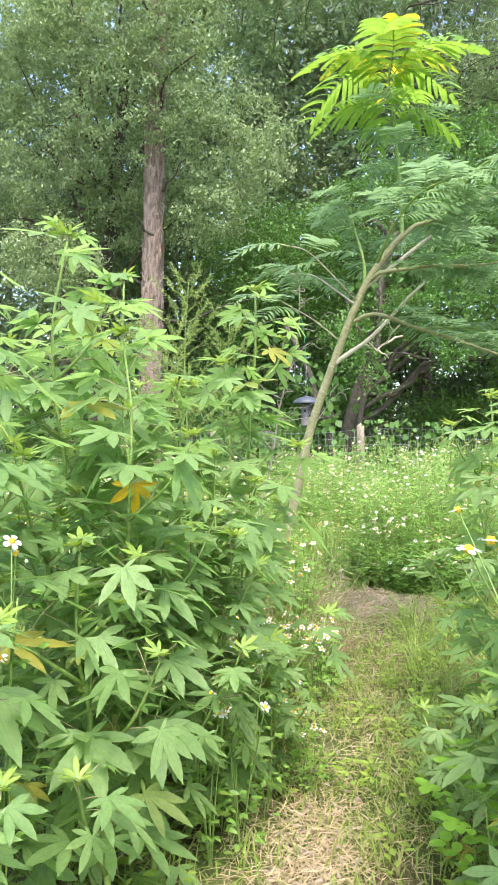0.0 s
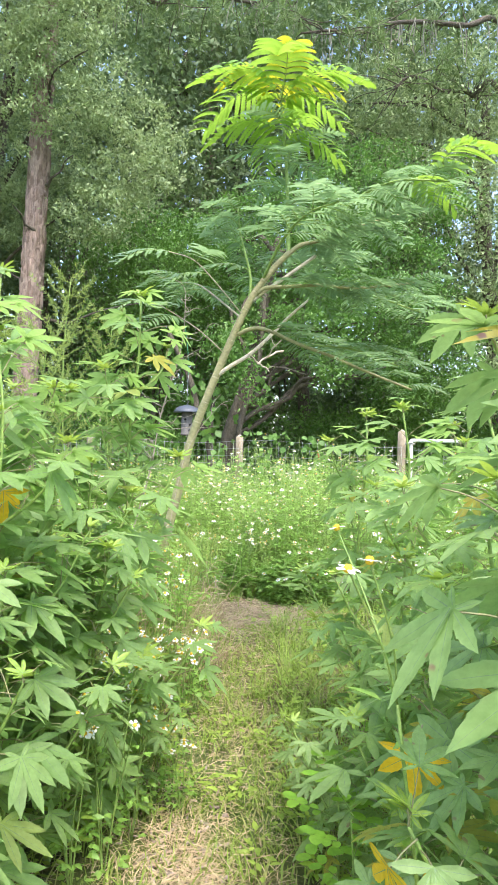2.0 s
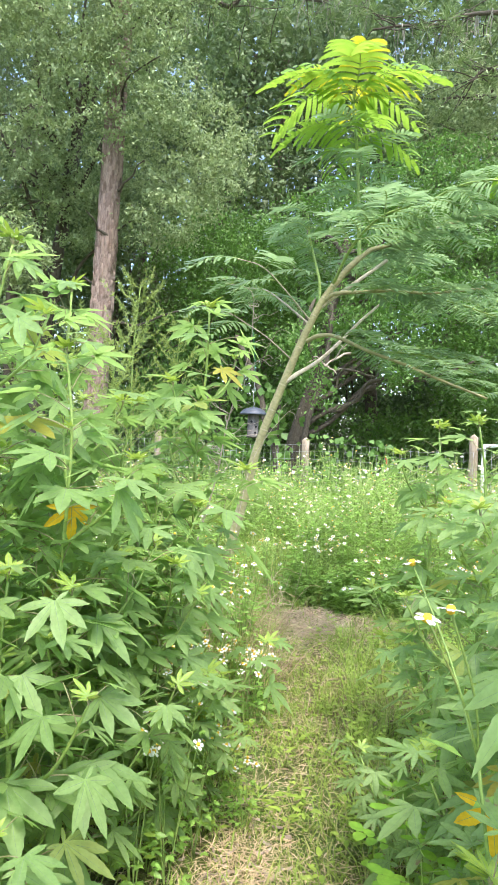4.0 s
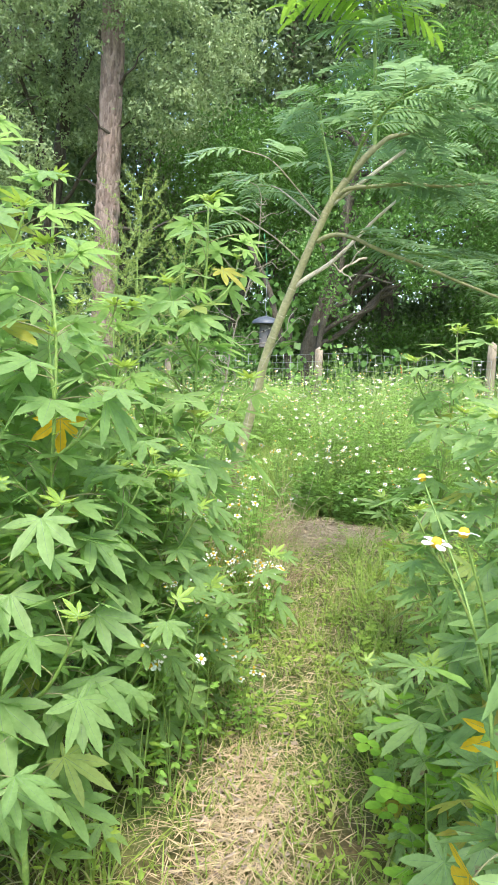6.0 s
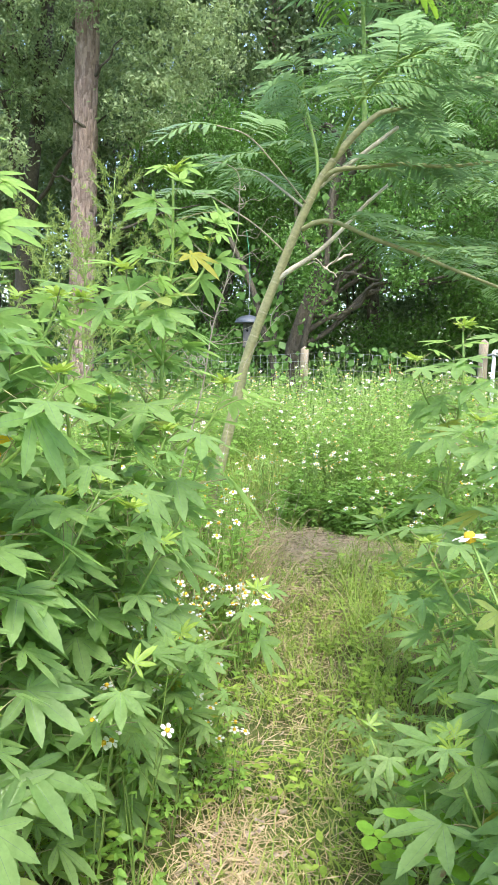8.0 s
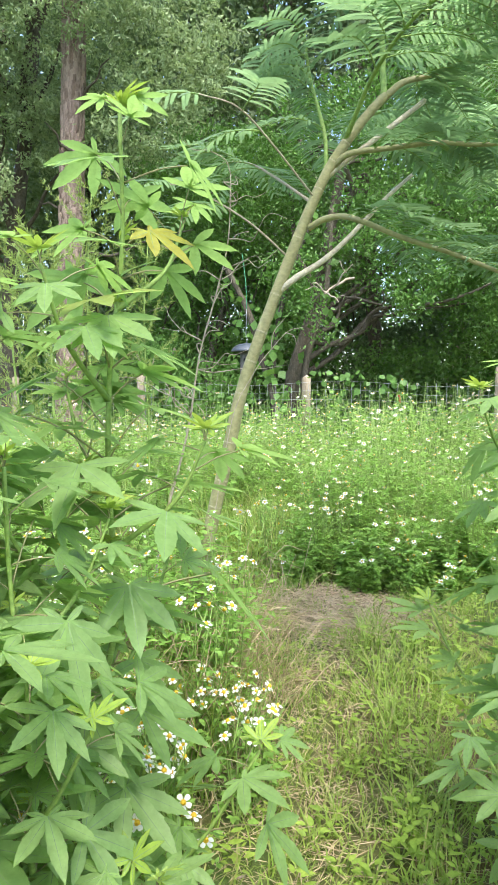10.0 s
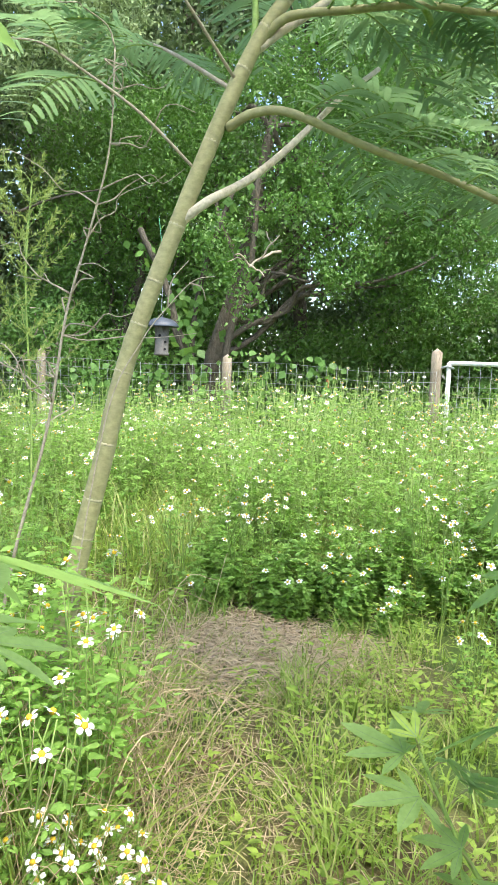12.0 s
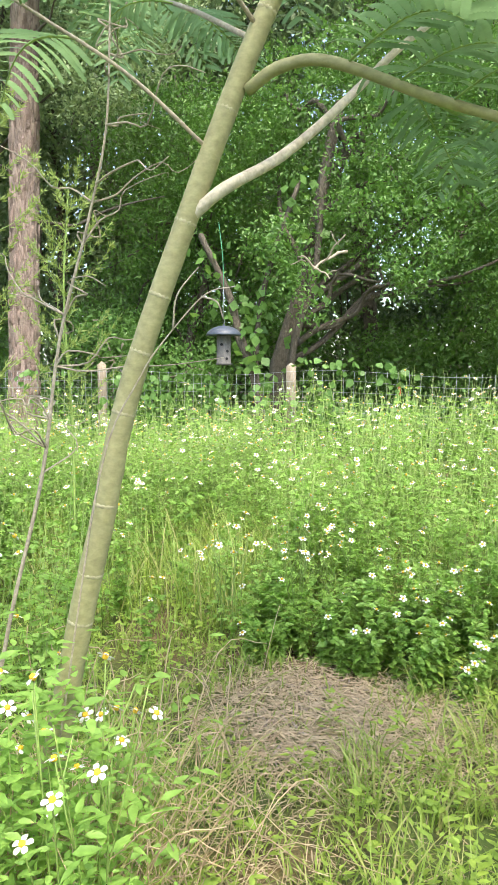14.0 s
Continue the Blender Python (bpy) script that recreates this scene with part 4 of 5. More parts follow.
for x, y, z, turn in ((0.74, 1.72, 0.68, 200), (0.8, 1.8, 0.58, 150), (0.79, 1.95, 0.74, 240)):
    yellowed_leaf(BUSHY, x, y, z, turn)
put_thing(hibiscus(208, 0.55, "spotted", "small young palmate-leaved herb by the path", (0.02, 0.0), 0.85, 0.05, 4), [(0.78, 2.6, 0, 0.8), (0.7, 2.95, 90, 0.62), (0.06, 3.0, 200, 0.7), (0.82, 2.15, 300, 0.95)])


# ---- white-flowered bidens ----
def flower_head():
    rng = np.random.default_rng(301)
    a = np.arange(5) * 2 * np.pi / 5 + rng.normal(size=5) * 0.08
    bits = []
    for t in a:
        d, o = np.array([math.cos(t), math.sin(t), 0]), np.array([-math.sin(t), math.cos(t), 0])
        v = []
        for s, w, z in ((0.22, 0.12, 0.0), (0.6, 0.3, 0.05), (0.85, 0.3, 0.02), (1.0, 0.17, -0.06)):
            v += [d * s + o * w + (0, 0, z), d * s + (0, 0, z + 0.03), d * s - o * w + (0, 0, z)]
        bits.append((np.array(v) * 0.0165, [[3 * i, 3 * i + 1, 3 * i + 4, 3 * i + 3] for i in range(3)] + [[3 * i + 1, 3 * i + 2, 3 * i + 5, 3 * i + 4] for i in range(3)]))
    petals = joined(bits)
    disc = lathe([(0.0001, 0.006), (0.004, 0.0055), (0.0058, 0.002), (0.005, -0.004), (0.0001, -0.006)], 8)
    return petals, disc


PETALS, DISC = flower_head()
ME_PETALS = quads("petals", *PETALS, [M_PETAL])
ME_DISC = quads("disc", *DISC, [M_DISC])


def bidens_shape(seed, height, stems=5, leaves=45, low=0.12):
    """Stems, leaflets and flower poses of one plant."""
    rng = np.random.default_rng(seed)
    lines, places, ways, ups, lens, heads = [], [], [], [], [], []
    for k in range(stems):
        a, r = k * 2.4 + rng.random(), (0.06 + 0.15 * rng.random()) * height
        h = height * (0.72 + 0.33 * rng.random())
        tip = np.array([math.cos(a) * r, math.sin(a) * r, h])
        ln = smooth_line([(0, 0, 0), tip * (0.35, 0.35, 0.45) + rng.normal(size=3) * 0.01, tip], 5)
        lines.append(ln)
        if rng.random() < 0.75:
            heads.append((tip, a, 12 + 36 * rng.random()))
        for s in (0.72, 0.84):
            if rng.random() < 0.5:
                p = ln[int(s * (len(ln) - 1))]
                b = rng.random() * 6.28
                q = p + np.array([math.cos(b) * 0.06, math.sin(b) * 0.06, 0.1 + 0.05 * rng.random()])
                lines.append(np.array([p, (p + q) / 2 + (0, 0, -0.01), q]))
                if rng.random() < 0.6:
                    heads.append((q, b, 15 + 40 * rng.random()))
        for j in range(leaves // stems):
            s = low + (0.96 - low) * rng.random() ** 0.8
            p = ln[int(s * (len(ln) - 1))]
            b = j * 2.4 + rng.normal() * 0.5
            d = np.array([math.cos(b), math.sin(b), 0.15 + 0.25 * rng.random()])
            c = p + d * (0.03 + 0.02 * rng.random())
            size = 0.031 * (1.1 - 0.38 * s) * (0.8 + 0.4 * rng.random())
            for turn in (0, 0.95, -0.95):
                e = np.array([math.cos(b + turn), math.sin(b + turn), 0.25 - 0.75 * rng.random()])
                places.append(c)
                ways.append(e)
                ups.append(np.array([0, 0, 1]) + rng.normal(size=3) * 0.45)
                lens.append(size * (1.0 if turn == 0 else 0.72))
    lens = np.array(lens)
    return lines, kites(places, ways, ups, lens, lens * 0.52, 0.07, True), heads, lens


def bidens_plant(seed, height):
    lines, leaf, heads, _ = bidens_shape(seed, height, 5 if height < 0.9 else 3, 45 if height < 0.9 else 75)
    ob = thing("bidens_plant", "leafy weed with white daisy-like flowers and yellow centres", "flowering weed", "white-flowered weeds by the path")
    part("stem", quads("stem", *joined([tube(l, 0.0026, 0.0013, 4) for l in lines]), [M_STEM]), ob)
    part("foliage", quads("foliage", *leaf, [M_BIDENS]), ob)
    for p, a, tip in heads:
        fl = part("flower", ME_PETALS, ob, "white petals", pose(*p, 0, 0, math.degrees(a)) @ pose(0, 0, 0, 0, tip, 0))
        part("disc", ME_DISC, fl, "yellow centre")
    return ob


rng = np.random.default_rng(310)
KINDS = [(311 + k, 0.32 + 0.09 * k) for k in range(6)] + [(320, 1.02)]


def scatter(count, test, xlo, xhi, ylo, yhi):
    out = []
    while len(out) < count:
        x, y = xlo + (xhi - xlo) * rng.random(), ylo + (yhi - ylo) * rng.random()
        if test(x, y):
            out.append((x, y, 360 * rng.random(), 0.85 + 0.35 * rng.random()))
    return out


near = {k: [] for k in range(7)}
for p in scatter(31, lambda x, y: x < 0.3 - 0.12 * abs(y - 3.4), -0.35, 0.28, 2.95, 4.05):
    near[0].append(p)
for p in scatter(15, lambda x, y: x < 0.05, -0.75, 0.06, 3.85, 4.6):
    near[int(rng.integers(2, 6))].append(p)
for p in scatter(6, lambda x, y: path_off(x, y) > 0.36, 1.05, 1.5, 4.3, 5.4):
    near[int(rng.integers(0, 4))].append(p)
for p in scatter(16, lambda x, y: path_off(x, y) > 0.34 and y > 6.1 - 0.15 * x, -0.3, 1.4, 5.9, 6.9):
    near[int(rng.integers(2, 6))].append(p)
near[5] += [(1.15, 4.5, 80, 1.15), (-0.65, 4.4, 50, 1.1)]
near[5] += [(0.05, 4.22, 20, 1.0), (-0.12, 4.25, 250, 0.9)]
near[3] += [(0.08, 2.68, 0, 1.0), (0.02, 2.58, 120, 1.05), (0.12, 2.86, 200, 0.8)]
near[6] += [(0.61, 8.65, 0, 1.15), (0.72, 8.95, 70, 1.1), (0.98, 9.2, 140, 1.2), (2.3, 8.8, 200, 1.15), (1.3, 9.1, 260, 1.1), (-0.24, 1.95, 140, 1.12)]
for k, (seed, h) in enumerate(KINDS):
    if near[k]:
        put_thing(bidens_plant(seed, h), near[k])


def leaning_bidens(base, heads, label):
    """A tall thin weed that carries its flowers at the given heights."""
    ob = thing("bidens_plant", label, "flowering weed", "white-flowered weeds by the path", m=pose(*base))
    b = np.array(base)
    fork = (np.mean(heads, axis=0) - b) * (0.7, 0.7, 0.8) + (0.03, 0.0, 0.0)
    part("stem", quads("stem", *tube(smooth_line([(0, 0, -0.02), fork * (0.5, 0.5, 0.5) + (0.02, 0, 0), fork], 6), 0.004, 0.0025, 6), [M_STEM], smooth=True), ob)
    for k, h in enumerate(heads):
        q = np.array(h) - b
        part("stem", quads("stem", *tube(smooth_line([fork, (fork + q) / 2 + (0.012, 0, -0.01), q], 4), 0.002, 0.0014, 5), [M_STEM], smooth=True), ob)
        fl = part("flower", ME_PETALS, ob, "white petals", pose(*q, 8 - 10 * k, 10, 50 * k))
        part("disc", ME_DISC, fl, "yellow centre")
    places = [fork * s + (0.02 * math.cos(9 * s), 0.02 * math.sin(9 * s), 0) for s in np.linspace(0.25, 1.0, 10)]
    ways = [(math.cos(2.4 * k), math.sin(2.4 * k), 0.2) for k in range(10)]
    part("foliage", quads("foliage", *kites(places, ways, [(0, 0.2, 1.0)] * 10, 0.06, 0.03, 0.07, True), [M_BIDENS]), ob)


leaning_bidens((0.78, 1.75, 0.0), [(0.634, 1.67, 1.04), (0.662, 1.68, 1.05), (0.64, 1.95, 1.06)], "tall thin weed with white daisy-like flowers over the path")


def build_field():
    """The weedy field up to the fence: stems, leaves and flowers beyond counting."""
    shapes = [bidens_shape(330 + k, 1.0, 6, 66, 0.03) for k in range(6)]
    ready = []
    for lines, leaf, heads, _ in shapes:
        st = joined([tube(l[[0, len(l) // 2, -1]], 0.002, 0.001, 3) for l in lines])
        pet, dsc = [], []
        for p, a, tip in heads:
            m = np.array(pose(*p, 0, 0, math.degrees(a)) @ pose(0, 0, 0, 0, tip, 0))
            pet.append((PETALS[0] @ m[:3, :3].T * 1.0 + m[:3, 3], PETALS[1]))
            dsc.append((DISC[0] @ m[:3, :3].T + m[:3, 3], DISC[1]))
        ready.append((st, leaf, joined(pet), joined(dsc), heads))
    spots = []
    g = np.random.default_rng(340)
    while len(spots) < 1150:
        x, y = -4.2 + 8.6 * g.random(), 4.7 + 5.6 * g.random() ** 0.85
        front = 6.4 if -0.35 < x < 0.0 else 6.5 + 0.15 * math.sin(4 * x) if 0.0 <= x < 1.5 else 4.7
        if y > fence_y(x) - 0.12 or y < front or (-0.6 < x < 0.06 and y < 7.9 and g.random() < 0.6):
            continue
        h = (0.6 + 0.28 * g.random() + 0.08 * max(0, y - 6.3)) * (1.08 if x > 0.2 else 0.97)
        if -0.45 < x < 0.04 and y < 7.6:
            h *= 0.55
        h *= 0.98 + 0.2 * math.sin(2.3 * x + 1.1 * y) * math.sin(2.9 * y - 1.3 * x + 1)
        spots.append((x, y, h, g.integers(6), 6.283 * g.random()))
    # the near edge slopes up from low shoots to full height
    for k in range(130):
        x, back = 0.04 + 1.65 * g.random(), g.random()
        spots.append((x, 5.92 + 0.12 * math.sin(5 * x) + 0.75 * back, (0.2 + 0.42 * back) * (0.8 + 0.4 * g.random()), g.integers(6), 6.283 * g.random()))
    for k in range(46):
        x = 1.5 + 2.0 * g.random()
        spots.append((x, fence_y(x) - 0.2 - 0.6 * g.random(), 1.05 + 0.22 * g.random(), g.integers(6), 6.283 * g.random()))
    for x, y, h in ((0.61, 8.65, 1.3), (0.67, 9.0, 1.25), (0.98, 9.2, 1.35), (1.2, 9.1, 1.3), (2.3, 8.9, 1.3), (0.72, 8.8, 1.2)):
        spots.append((x, y, h, 2, x))
    layers = {0: [], 1: [], 2: [], 3: []}
    for x, y, h, k, turn in spots:
        c, s = math.cos(turn), math.sin(turn)
        r = np.array([[c, -s, 0], [s, c, 0], [0, 0, 1]])
        at = np.array([x, y, float(ground_z(x, y))])
        st, leaf, pet, dsc, heads = ready[k]
        wide = 0.9 + 0.3 * g.random()
        sc = np.array([h * wide, h * wide, h])
        layers[0].append(((st[0] * sc) @ r.T + at, st[1]))
        centre = leaf[0].reshape(-1, 6, 3).mean(1, keepdims=True)
        lv = (leaf[0].reshape(-1, 6, 3) - centre) * (1.2 + 0.95 * g.random()) + centre * sc
        layers[1].append((lv.reshape(-1, 3) @ r.T + at, leaf[1]))
        for layer, one, src in ((2, PETALS, pet), (3, DISC, dsc)):
            per = len(one[0])
            v = src[0].reshape(-1, per, 3)
            c0 = np.array([q[0] for q in heads])[:, None]
            keep = np.random.default_rng(int(x * 1e4) % 9999 + 5).random(len(heads)) < (0.3 if y > 7.6 else 0.2) * (1 + 0.9 * math.sin(3.1 * x + 0.7) * math.sin(2.7 * y + 1.9 * x))
            v2 = ((v - c0) * (1.15 if y > 7.6 else 1.05) + c0 * sc)[keep]
            f2 = np.concatenate([one[1] + i * per for i in range(len(v2))]) if len(v2) else np.zeros((0, 4), int)
            if len(v2):
                layers[layer].append((v2.reshape(-1, 3) @ r.T + at, f2))
    parts = [joined(layers[i]) for i in range(4)]
    v, f = joined(parts)
    which = np.concatenate([np.full(len(p[1]), i) for i, p in enumerate(parts)])
    me = quads("wildflower_field", v, f, [M_STEM, M_BIDENS, M_PETAL, M_DISC], which)
    tagged(new("wildflower_field", me), "dense green weeds dotted with small white flowers before the fence", "wildflowers", kind="stuff")


build_field()


# ---- grass, straw, weeds ----
def blades(g, x, y, h, lean, width):
    """Grass blades of three bent pieces each."""
    n = len(x)
    base = np.stack([x, y, ground_z(x, y) - 0.03 * np.exp(-(path_off(x, y) / 0.25) ** 2)], -1)
    a = g.random(n) * 6.283
    d = np.stack([np.cos(a), np.sin(a), 0 * a], -1)
    o = np.stack([-np.sin(a), np.cos(a), 0 * a], -1)
    rows = []
    for s, w in ((0, 1.0), (0.4, 0.95), (0.75, 0.6), (1.0, 0.08)):
        c = base + d * (lean * h * s ** 1.8)[:, None] + np.array([0, 0, 1]) * (h * s * (1 - 0.35 * lean * s))[:, None]
        rows += [c + o * (width * w)[:, None], c - o * (width * w)[:, None]]
    v = np.stack(rows, 1)
    f = np.array([[0, 1, 3, 2], [2, 3, 5, 4], [4, 5, 7, 6]])
    return v.reshape(-1, 3), (np.arange(n)[:, None, None] * 8 + f).reshape(-1, 4)


def build_grass():
    g = np.random.default_rng(401)
    n = 56000
    px = 0.36 + 0.24 * g.normal(size=620)
    tx, ty = -2.2 + 5.2 * g.random(4200), 1.2 + 8.3 * g.random(4200) ** 1.1
    tx, ty = np.r_[tx, px], np.r_[ty, 1.9 + 3.4 * g.random(620)]
    pick = g.integers(0, len(tx), n)
    x, y = tx[pick] + g.normal(size=n) * 0.035, ty[pick] + g.normal(size=n) * 0.035
    off = path_off(x, y)
    straw = (np.hypot((x - 0.44) / 0.5, (y - 5.65) / 0.36) < 0.8 + 0.25 * np.sin(9 * x + 5 * y)) | (np.hypot((x - 0.3) / 0.2, (y - 2.6) / 0.42) < 1 + 0.2 * np.sin(11 * y + 6 * x))
    keep = g.random(n) < np.where(straw, np.where(y > 4, 0.42, 0.6), np.where(off < 0.2, 0.7, 1.0))
    x, y, off = x[keep], y[keep], off[keep]
    h = np.where(off < 0.3, 0.025 + 0.075 * g.random(len(x)) ** 1.3, 0.06 + 0.14 * g.random(len(x)))
    v, f = blades(g, x, y, h, 0.35 + 0.7 * g.random(len(x)), 0.0015 + 0.002 * g.random(len(x)))
    tagged(new("grass", quads("grass", v, f, [M_GRASS])), "tufts of green and dry grass along the trodden path", "grass", kind="stuff")


def build_straw():
    """Dry stalks and needles, thick on two bare patches and thin along the path between them."""
    g = np.random.default_rng(402)
    n = 17000
    x, y = np.empty(n), np.empty(n)
    a, b = 6000, 7800
    r, t = np.sqrt(g.random(a)) * (1 + 0.18 * g.normal(size=a)), 6.283 * g.random(a)
    x[:a], y[:a] = 0.44 + 0.52 * r * np.cos(t), 5.58 + 0.42 * r * np.sin(t)
    x[a:b], y[a:b] = 0.29 + 0.08 * g.normal(size=b - a), 2.62 + 0.26 * g.normal(size=b - a)
    y[b:] = 1.6 + 4.5 * g.random(n - b)
    x[b:] = path_x(y[b:]) + 0.3 * g.normal(size=n - b)
    ang = g.random(n) * 6.283
    d = np.stack([np.cos(ang), np.sin(ang), 0.09 * g.normal(size=n)], -1)
    ln = 0.03 + 0.11 * g.random(n) ** 1.5
    p = np.stack([x, y, ground_z(x, y) - 0.025 * np.exp(-(path_off(x, y) / 0.25) ** 2) + 0.006 + 0.03 * g.random(n)], -1)
    width = np.where(np.arange(n) < a, 0.0026 + 0.0034 * g.random(n), 0.0016 + 0.0022 * g.random(n))
    v, f = kites(p, d, np.array([[0, 0, 1.0]]) + g.normal(size=(n, 3)) * 0.35, ln, width, 0.02)
    tagged(new("straw_litter", quads("straw_litter", v, f, [M_STRAW])), "dry brown straw litter strewn on the path", "straw", kind="stuff")


def build_chips():
    g = np.random.default_rng(403)
    bits = []
    for k in range(420):
        x, y = (0.29 + 0.08 * g.normal(), 2.62 + 0.28 * g.normal()) if k < 170 else (0.4 + 0.28 * g.normal(), 5.65 + 0.22 * g.normal())
        l, w, t, a = 0.009 + 0.022 * g.random() ** 2, 0.002 + 0.005 * g.random(), 0.001 + 0.002 * g.random(), g.random() * 6.283
        c = np.array([x, y, float(ground_z(x, y)) - 0.014 + 0.012 * g.random()])
        d, o, u = np.array([math.cos(a), math.sin(a), 0.2 * g.normal()]), np.array([-math.sin(a), math.cos(a), 0.2 * g.normal()]), np.array([0, 0, 1.0])
        v = [c + d * l * i + o * w * j * (1 if i < 0 else 0.7) + u * t * k2 for k2 in (0, 2) for i, j in ((-1, -1), (1, -1), (1, 1), (-1, 1))]
        bits.append((v, [[4, 5, 6, 7], [0, 1, 5, 4], [1, 2, 6, 5], [2, 3, 7, 6], [3, 0, 4, 7]]))
    tagged(new("wood_chips", quads("wood_chips", *joined(bits), [M_CHIP])), "pale wood chips lying on the trodden path", "wood chips", kind="stuff")


def build_weeds():
    """Low broad-leaved weeds between the grass."""
    g = np.random.default_rng(404)
    places, ways, ups, lens = [], [], [], []
    for k in range(2300):
        x, y = -1.6 + 3.6 * g.random(), 1.6 + 5.2 * g.random()
        off = path_off(x, y)
        if off < 0.02 or (off < 0.28 and g.random() < 0.42) or math.hypot((x - 0.3) / 0.22, (y - 2.6) / 0.5) < 1 or ((5.25 < y < 6.0) and 0.1 < x < 0.95 and g.random() < 0.7):
            continue
        h = 0.04 + (0.05 if off < 0.3 else 0.22) * g.random()
        z0 = float(ground_z(x, y))
        for j in range(10):
            b, s = j * 2.4, g.random()
            places.append((x + 0.02 * math.cos(b), y + 0.02 * math.sin(b), z0 + h * s))
            ways.append((math.cos(b), math.sin(b), 0.35 - 0.4 * g.random()))
            ups.append((0.2 * g.normal(), 0.2 * g.normal(), 1))
            lens.append(0.014 + 0.03 * g.random())
    lens = np.array(lens)
    tagged(new("low_weeds", quads("low_weeds", *kites(places, ways, ups, lens, lens * 0.46, 0.06, True), [M_WEED])), "low leafy weeds among the grass", "weeds", kind="stuff")



def build_field_grass():
    """Tall thin grass, partly dry, standing through the weedy field."""
    g = np.random.default_rng(406)
    tx, ty = -2.6 + 5.2 * g.random(420), 5.9 + 3.0 * g.random(420) ** 1.4
    tx[:60], ty[:60] = -0.15 + 0.3 * g.normal(size=60), 7.0 + 0.5 * g.normal(size=60)
    pick = g.integers(0, 420, 3400)
    x, y = tx[pick] + 0.05 * g.normal(size=3400), ty[pick] + 0.05 * g.normal(size=3400)
    keep = (y > 6.3) & (y < fence_y(x) - 0.1)
    x, y = x[keep], y[keep]
    v, f = blades(g, x, y, 0.25 + 0.38 * g.random(len(x)), 0.3 + 0.6 * g.random(len(x)), 0.0016 + 0.002 * g.random(len(x)))
    tagged(new("tall_grass", quads("tall_grass", v, f, [M_GRASS])), "thin half-dry grass standing among the flowering weeds", "grass", kind="stuff")


build_grass()
build_field_grass()
build_straw()
build_chips()
build_weeds()


# ---- bare sapling, dry weeds, dogfennel, fence vines ----
def build_sapling():
    rng = np.random.default_rng(501)
    ob = thing("bare_sapling", "thin leafless grey sapling beside the leaning tree", "sapling", m=pose(-0.42, 4.62, 0))
    main = smooth_line([(0, 0, -0.03), (0.1, 0, 0.6), (0.21, 0, 1.04), (0.26, 0, 1.35), (0.33, 0, 1.6), (0.375, 0, 1.8), (0.38, 0.02, 2.05)], 5)
    part("stem", quads("stem", *tube(main, 0.0055, 0.002, 7, 0.06, seed=1), [M_TWIG], smooth=True), ob)
    for k in range(26):
        s = main[int(len(main) * (0.35 + 0.62 * rng.random()))]
        a, ln = rng.random() * 6.283, 0.12 + 0.3 * rng.random()
        q = s + np.array([math.cos(a) * ln, math.sin(a) * ln * 0.6, ln * (0.7 * rng.random())])
        part("twig", quads("twig", *tube(limb_line(s, q, 0.02, rng, 0.018, 6), 0.0025, 0.0009, 5, seed=k), [M_TWIG], smooth=True), ob)


def build_dry_weeds():
    """Arching dead stalks, tangled round the tree's foot and lying towards the path."""
    g = np.random.default_rng(502)
    bits = []
    while len(bits) < 620:
        x, y = -0.14 + 0.24 * g.normal(), 4.35 + 0.36 * g.normal()
        if x > 0.24 or y < 3.85:
            continue
        a, h, l = g.random() * 6.283, 0.12 + 0.5 * g.random(), 0.12 + 0.3 * g.random()
        p = np.array([x, y, 0.0])
        q = p + np.array([math.cos(a) * l, math.sin(a) * l, h * (0.25 + 0.7 * g.random())])
        top = p * 0.45 + q * 0.55 + np.array([0.04 * g.normal(), 0.04 * g.normal(), 0.35 * h])
        r = 0.0011 + 0.0013 * g.random()
        bits.append(tube(smooth_line([p, top, q], 4), r, r * 0.6, 3))
    tagged(new("dry_stalks", quads("dry_stalks", *joined(bits), [M_STRAW])), "tangle of dry brown stalks at the foot of the tree", "dry weeds", kind="stuff")


def dogfennel(seed, h):
    rng = np.random.default_rng(seed)
    ob = thing("dogfennel", "tall yellow-green feathery weed with upright spikes", "weed", "tall feathery weeds")
    main = smooth_line([(0, 0, -0.02), (0.03, 0, h * 0.4), (0.0, 0.03, h * 0.75), (0.05, 0, h)], 5)
    part("stem", quads("stem", *tube(main, 0.01, 0.004, 6), [M_STEM], smooth=True), ob)
    for k in range(34):
        s = main[int(len(main) * (0.35 + 0.64 * k / 34))]
        a, ln = k * 2.4, (0.55 - 0.3 * k / 34) * (0.7 + 0.6 * rng.random())
        q = s + np.array([math.cos(a) * ln * 0.75, math.sin(a) * ln * 0.75, ln * 0.75])
        tw = limb_line(s, q, -0.04, rng, 0.01, 5)
        n = 80
        t = rng.random(n) ** 0.7
        p = tw[(t * (len(tw) - 1)).astype(int)] + rng.normal(size=(n, 3)) * 0.006
        w = (q - s) / ln + unit(n, rng) * 0.9
        kv, kf = kites(p, w, unit(n, rng), 0.02 + 0.03 * rng.random(n), 0.007, 0.05)
        sv, sf = tube(tw, 0.0025, 0.001, 4)
        v, f = joined([(sv, sf), (kv, kf)])
        part("spike", quads("spike", v, f, [M_STEM, M_FENNEL], np.r_[np.zeros(len(sf)), np.ones(len(kf))]), ob)
    return ob


build_sapling()
build_dry_weeds()
put_thing(dogfennel(511, 2.5), [(-1.3, 6.3, 0, 1.0), (-1.0, 6.7, 100, 0.9)])
put_thing(dogfennel(512, 1.9), [(-1.15, 5.4, 0, 1.0), (-1.9, 6.5, 80, 1.15)])


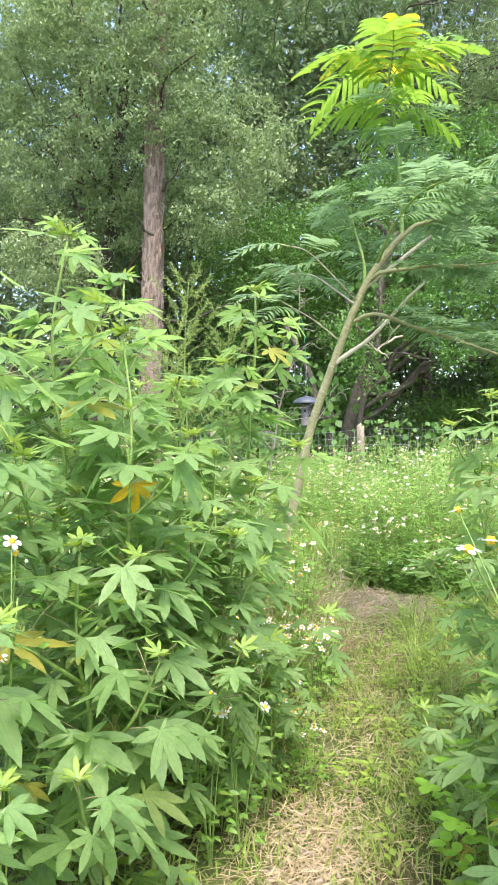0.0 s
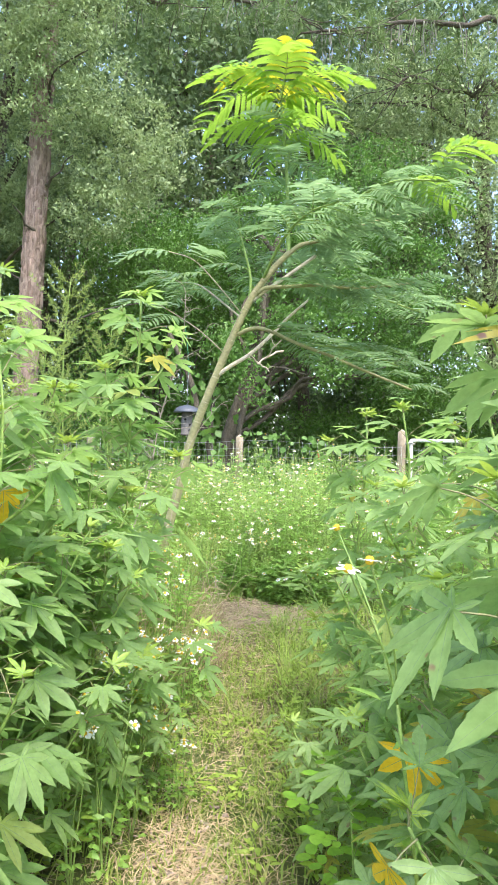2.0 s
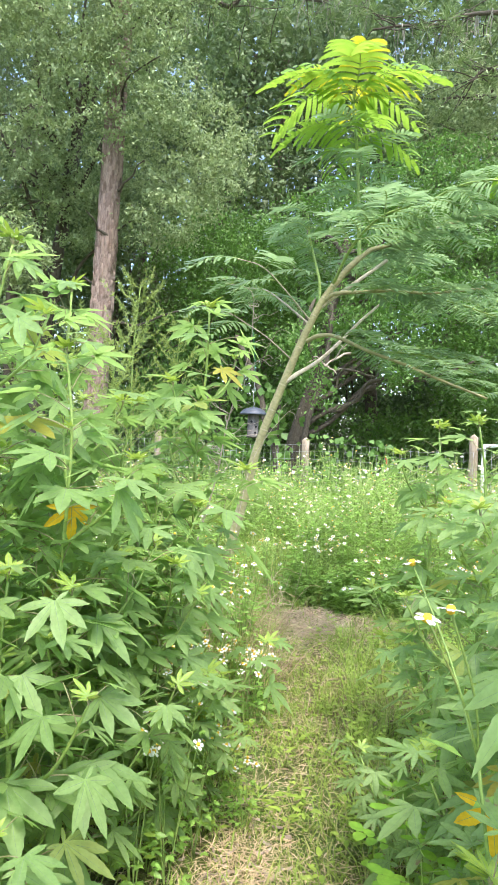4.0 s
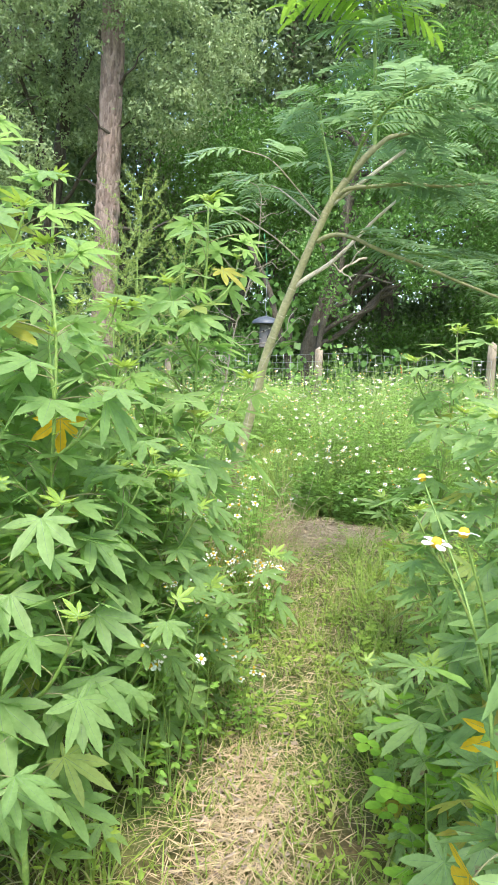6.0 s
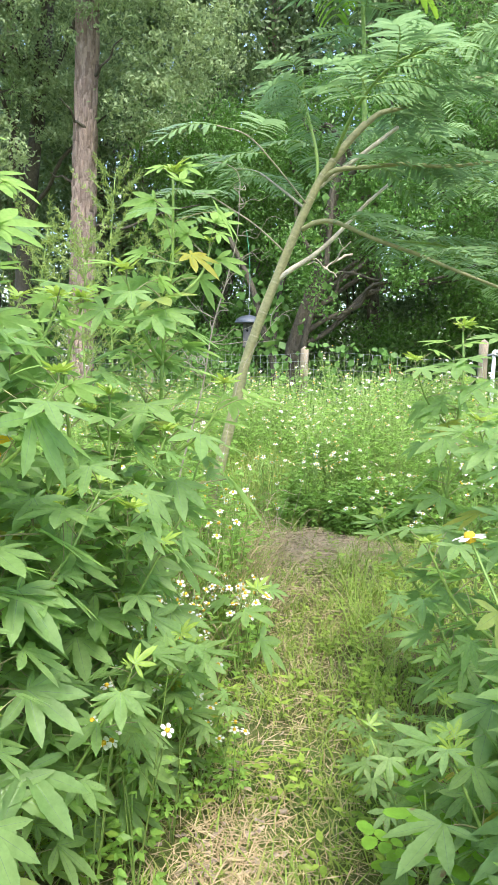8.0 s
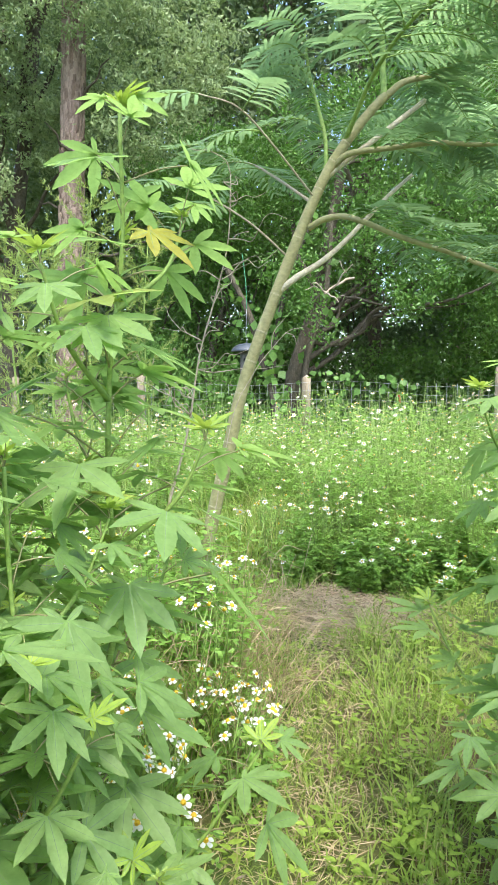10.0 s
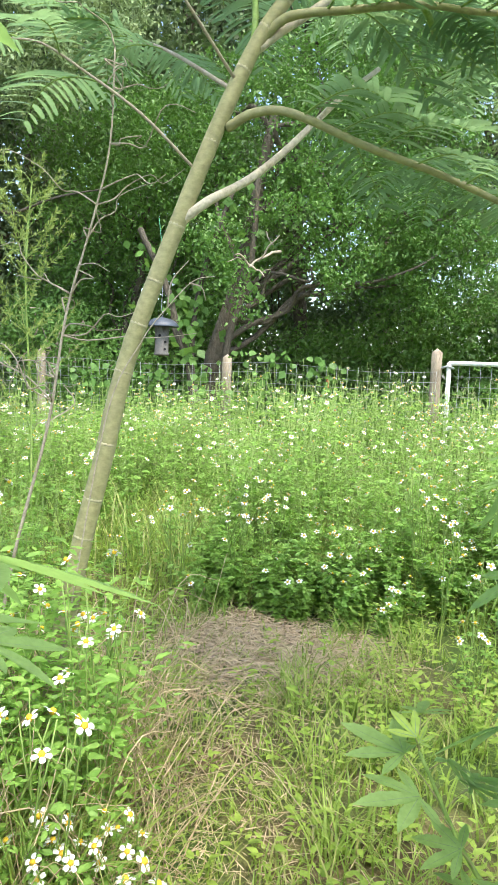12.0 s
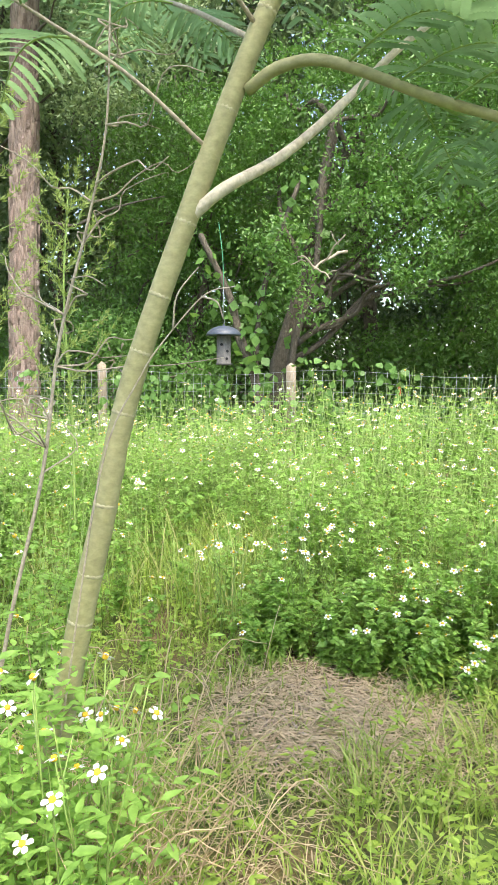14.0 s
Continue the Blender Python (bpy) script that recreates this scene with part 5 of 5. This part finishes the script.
def fence_vine(x, w, h, n, seed):
    g = np.random.default_rng(seed)
    y = fence_y(x)
    ob = thing("fence_vine", "broad-leaved vine climbing the wire fence", "vine", m=pose(x, y, 0))
    for k in range(5):
        part("runner", quads("runner", *tube(limb_line((g.normal() * w * 0.4, -0.1, 0), (g.normal() * w * 0.6, -0.12, h * (0.7 + 0.4 * g.random())), 0, g, 0.03), 0.005, 0.002, 5), [M_STEM]), ob)
    p = np.stack([g.normal(size=n) * w * 0.5, -0.12 - 0.08 * g.random(n), h * g.random(n) ** 0.7], -1)
    ln = 0.045 + 0.06 * g.random(n)
    part("leaves", quads("leaves", *kites(p, unit(n, g, -0.7), unit(n, g) * 0.6 + (0, -1, 0.3), ln, ln * 0.95, 0.06, True), [M_VINE]), ob)["kind"] = "stuff"


for k, (x, w, h) in enumerate([(0.35, 0.45, 1.42), (-0.9, 0.5, 1.2), (-1.6, 0.6, 1.25), (-0.3, 0.3, 1.0), (-3.2, 0.9, 1.3), (0.95, 0.2, 1.35)]):
    fence_vine(x, w, h, 90, 520 + k)


def round_leaf_plant(seed, h):
    """A small weed with paired round lime-green leaflets."""
    g = np.random.default_rng(seed)
    ob = thing("round_leaved_plant", "small lime-green plant with rounded paired leaflets", "plant", "lime-green weeds by the path")
    part("stem", quads("stem", *tube(smooth_line([(0, 0, -0.02), (0.02, 0, h * 0.5), (0, 0.02, h)], 4), 0.004, 0.002, 6), [M_STEM], smooth=True), ob)
    for k in range(9):
        z, a, ln = h * (0.3 + 0.7 * k / 8), k * 2.4, 0.085 + 0.03 * g.random()
        d = np.array([math.cos(a), math.sin(a), 0.45])
        p = np.array([0.01, 0.01, z])
        rib = np.array([p, p + d * ln * 0.5, p + d * ln * (1, 1, 0.8)])
        bits = [tube(rib, 0.0016, 0.001, 4)]
        for j in range(3):
            c = p + d * ln * (0.45 + 0.27 * j)
            for e in ((-1, 1) if j < 3 else (0,)):
                w = np.array([-d[1] * e + d[0] * 0.5, d[0] * e + d[1] * 0.5, 0.05])
                w /= np.linalg.norm(w)
                o = np.cross((0, 0, 1.0), w)
                r = 0.016 + 0.004 * j
                ring = [c + w * 0.002] + [c + w * (r * (0.95 - math.cos(t))) + o * r * 0.68 * math.sin(t) + np.array([0, 0, 0.1 * r * abs(math.sin(t))]) for t in (0.8, 1.6, 2.4, 3.14, 3.9, 4.7, 5.5)]
                bits.append((ring, [[0, 1, 2, 3], [0, 3, 4, 5], [0, 5, 6, 7]]))
        v, f = joined(bits)
        n0 = len(bits[0][1])
        part("leaf", quads("leaf", v, f, [M_STEM, M_SENNA], np.r_[np.zeros(n0), np.ones(len(f) - n0)]), ob)
    return ob


put_thing(round_leaf_plant(601, 0.4), [(0.7, 2.58, 0, 1.0), (0.74, 2.36, 100, 0.95), (0.95, 3.0, 200, 1.0)])


def build_tree_foot_weeds():
    """Leafy weeds and tall grass crowding the foot of the leaning tree."""
    g = np.random.default_rng(610)
    places, ways, ups, lens = [], [], [], []
    for k in range(400):
        x, y = (-0.32 + 0.26 * g.normal(), 4.24 + 0.2 * g.normal()) if k < 250 else (-0.1 + 0.11 * g.normal(), 4.26 + 0.08 * g.normal())
        if x > 0.13 or y < 3.85:
            continue
        h = (0.3 + 0.45 * g.random()) if k < 250 else 0.55 + 0.28 * g.random()
        lean = g.normal(size=2) * 0.08
        for j in range(15):
            s, b = g.random() ** 0.8, j * 2.4 + g.random()
            places.append((x + lean[0] * s + 0.025 * math.cos(b), y + lean[1] * s + 0.025 * math.sin(b), h * s))
            ways.append((math.cos(b), math.sin(b), 0.3 - 0.6 * g.random()))
            ups.append((0.25 * g.normal(), 0.25 * g.normal(), 1))
            lens.append(0.014 + 0.034 * g.random() ** 1.5)
    lens = np.array(lens)
    tagged(new("tree_foot_weeds", quads("tree_foot_weeds", *kites(places, ways, ups, lens, lens * 0.42, 0.06, True), [M_BIDENS])), "leafy weeds crowding the foot of the tree", "weeds", kind="stuff")
    n = 2600
    x, y = -0.18 + 0.24 * g.normal(size=n), 4.3 + 0.32 * g.normal(size=n)
    ok = (x < 0.04) & (y > 3.75)
    x, y = x[ok], y[ok]
    v, f = blades(g, x, y, 0.2 + 0.38 * g.random(len(x)), 0.4 + 0.6 * g.random(len(x)), 0.0014 + 0.0016 * g.random(len(x)))
    tagged(new("tall_grass", quads("tall_grass", v, f, [M_GRASS])), "tall half-dry grass round the leaning trunk", "grass", kind="stuff")


build_tree_foot_weeds()
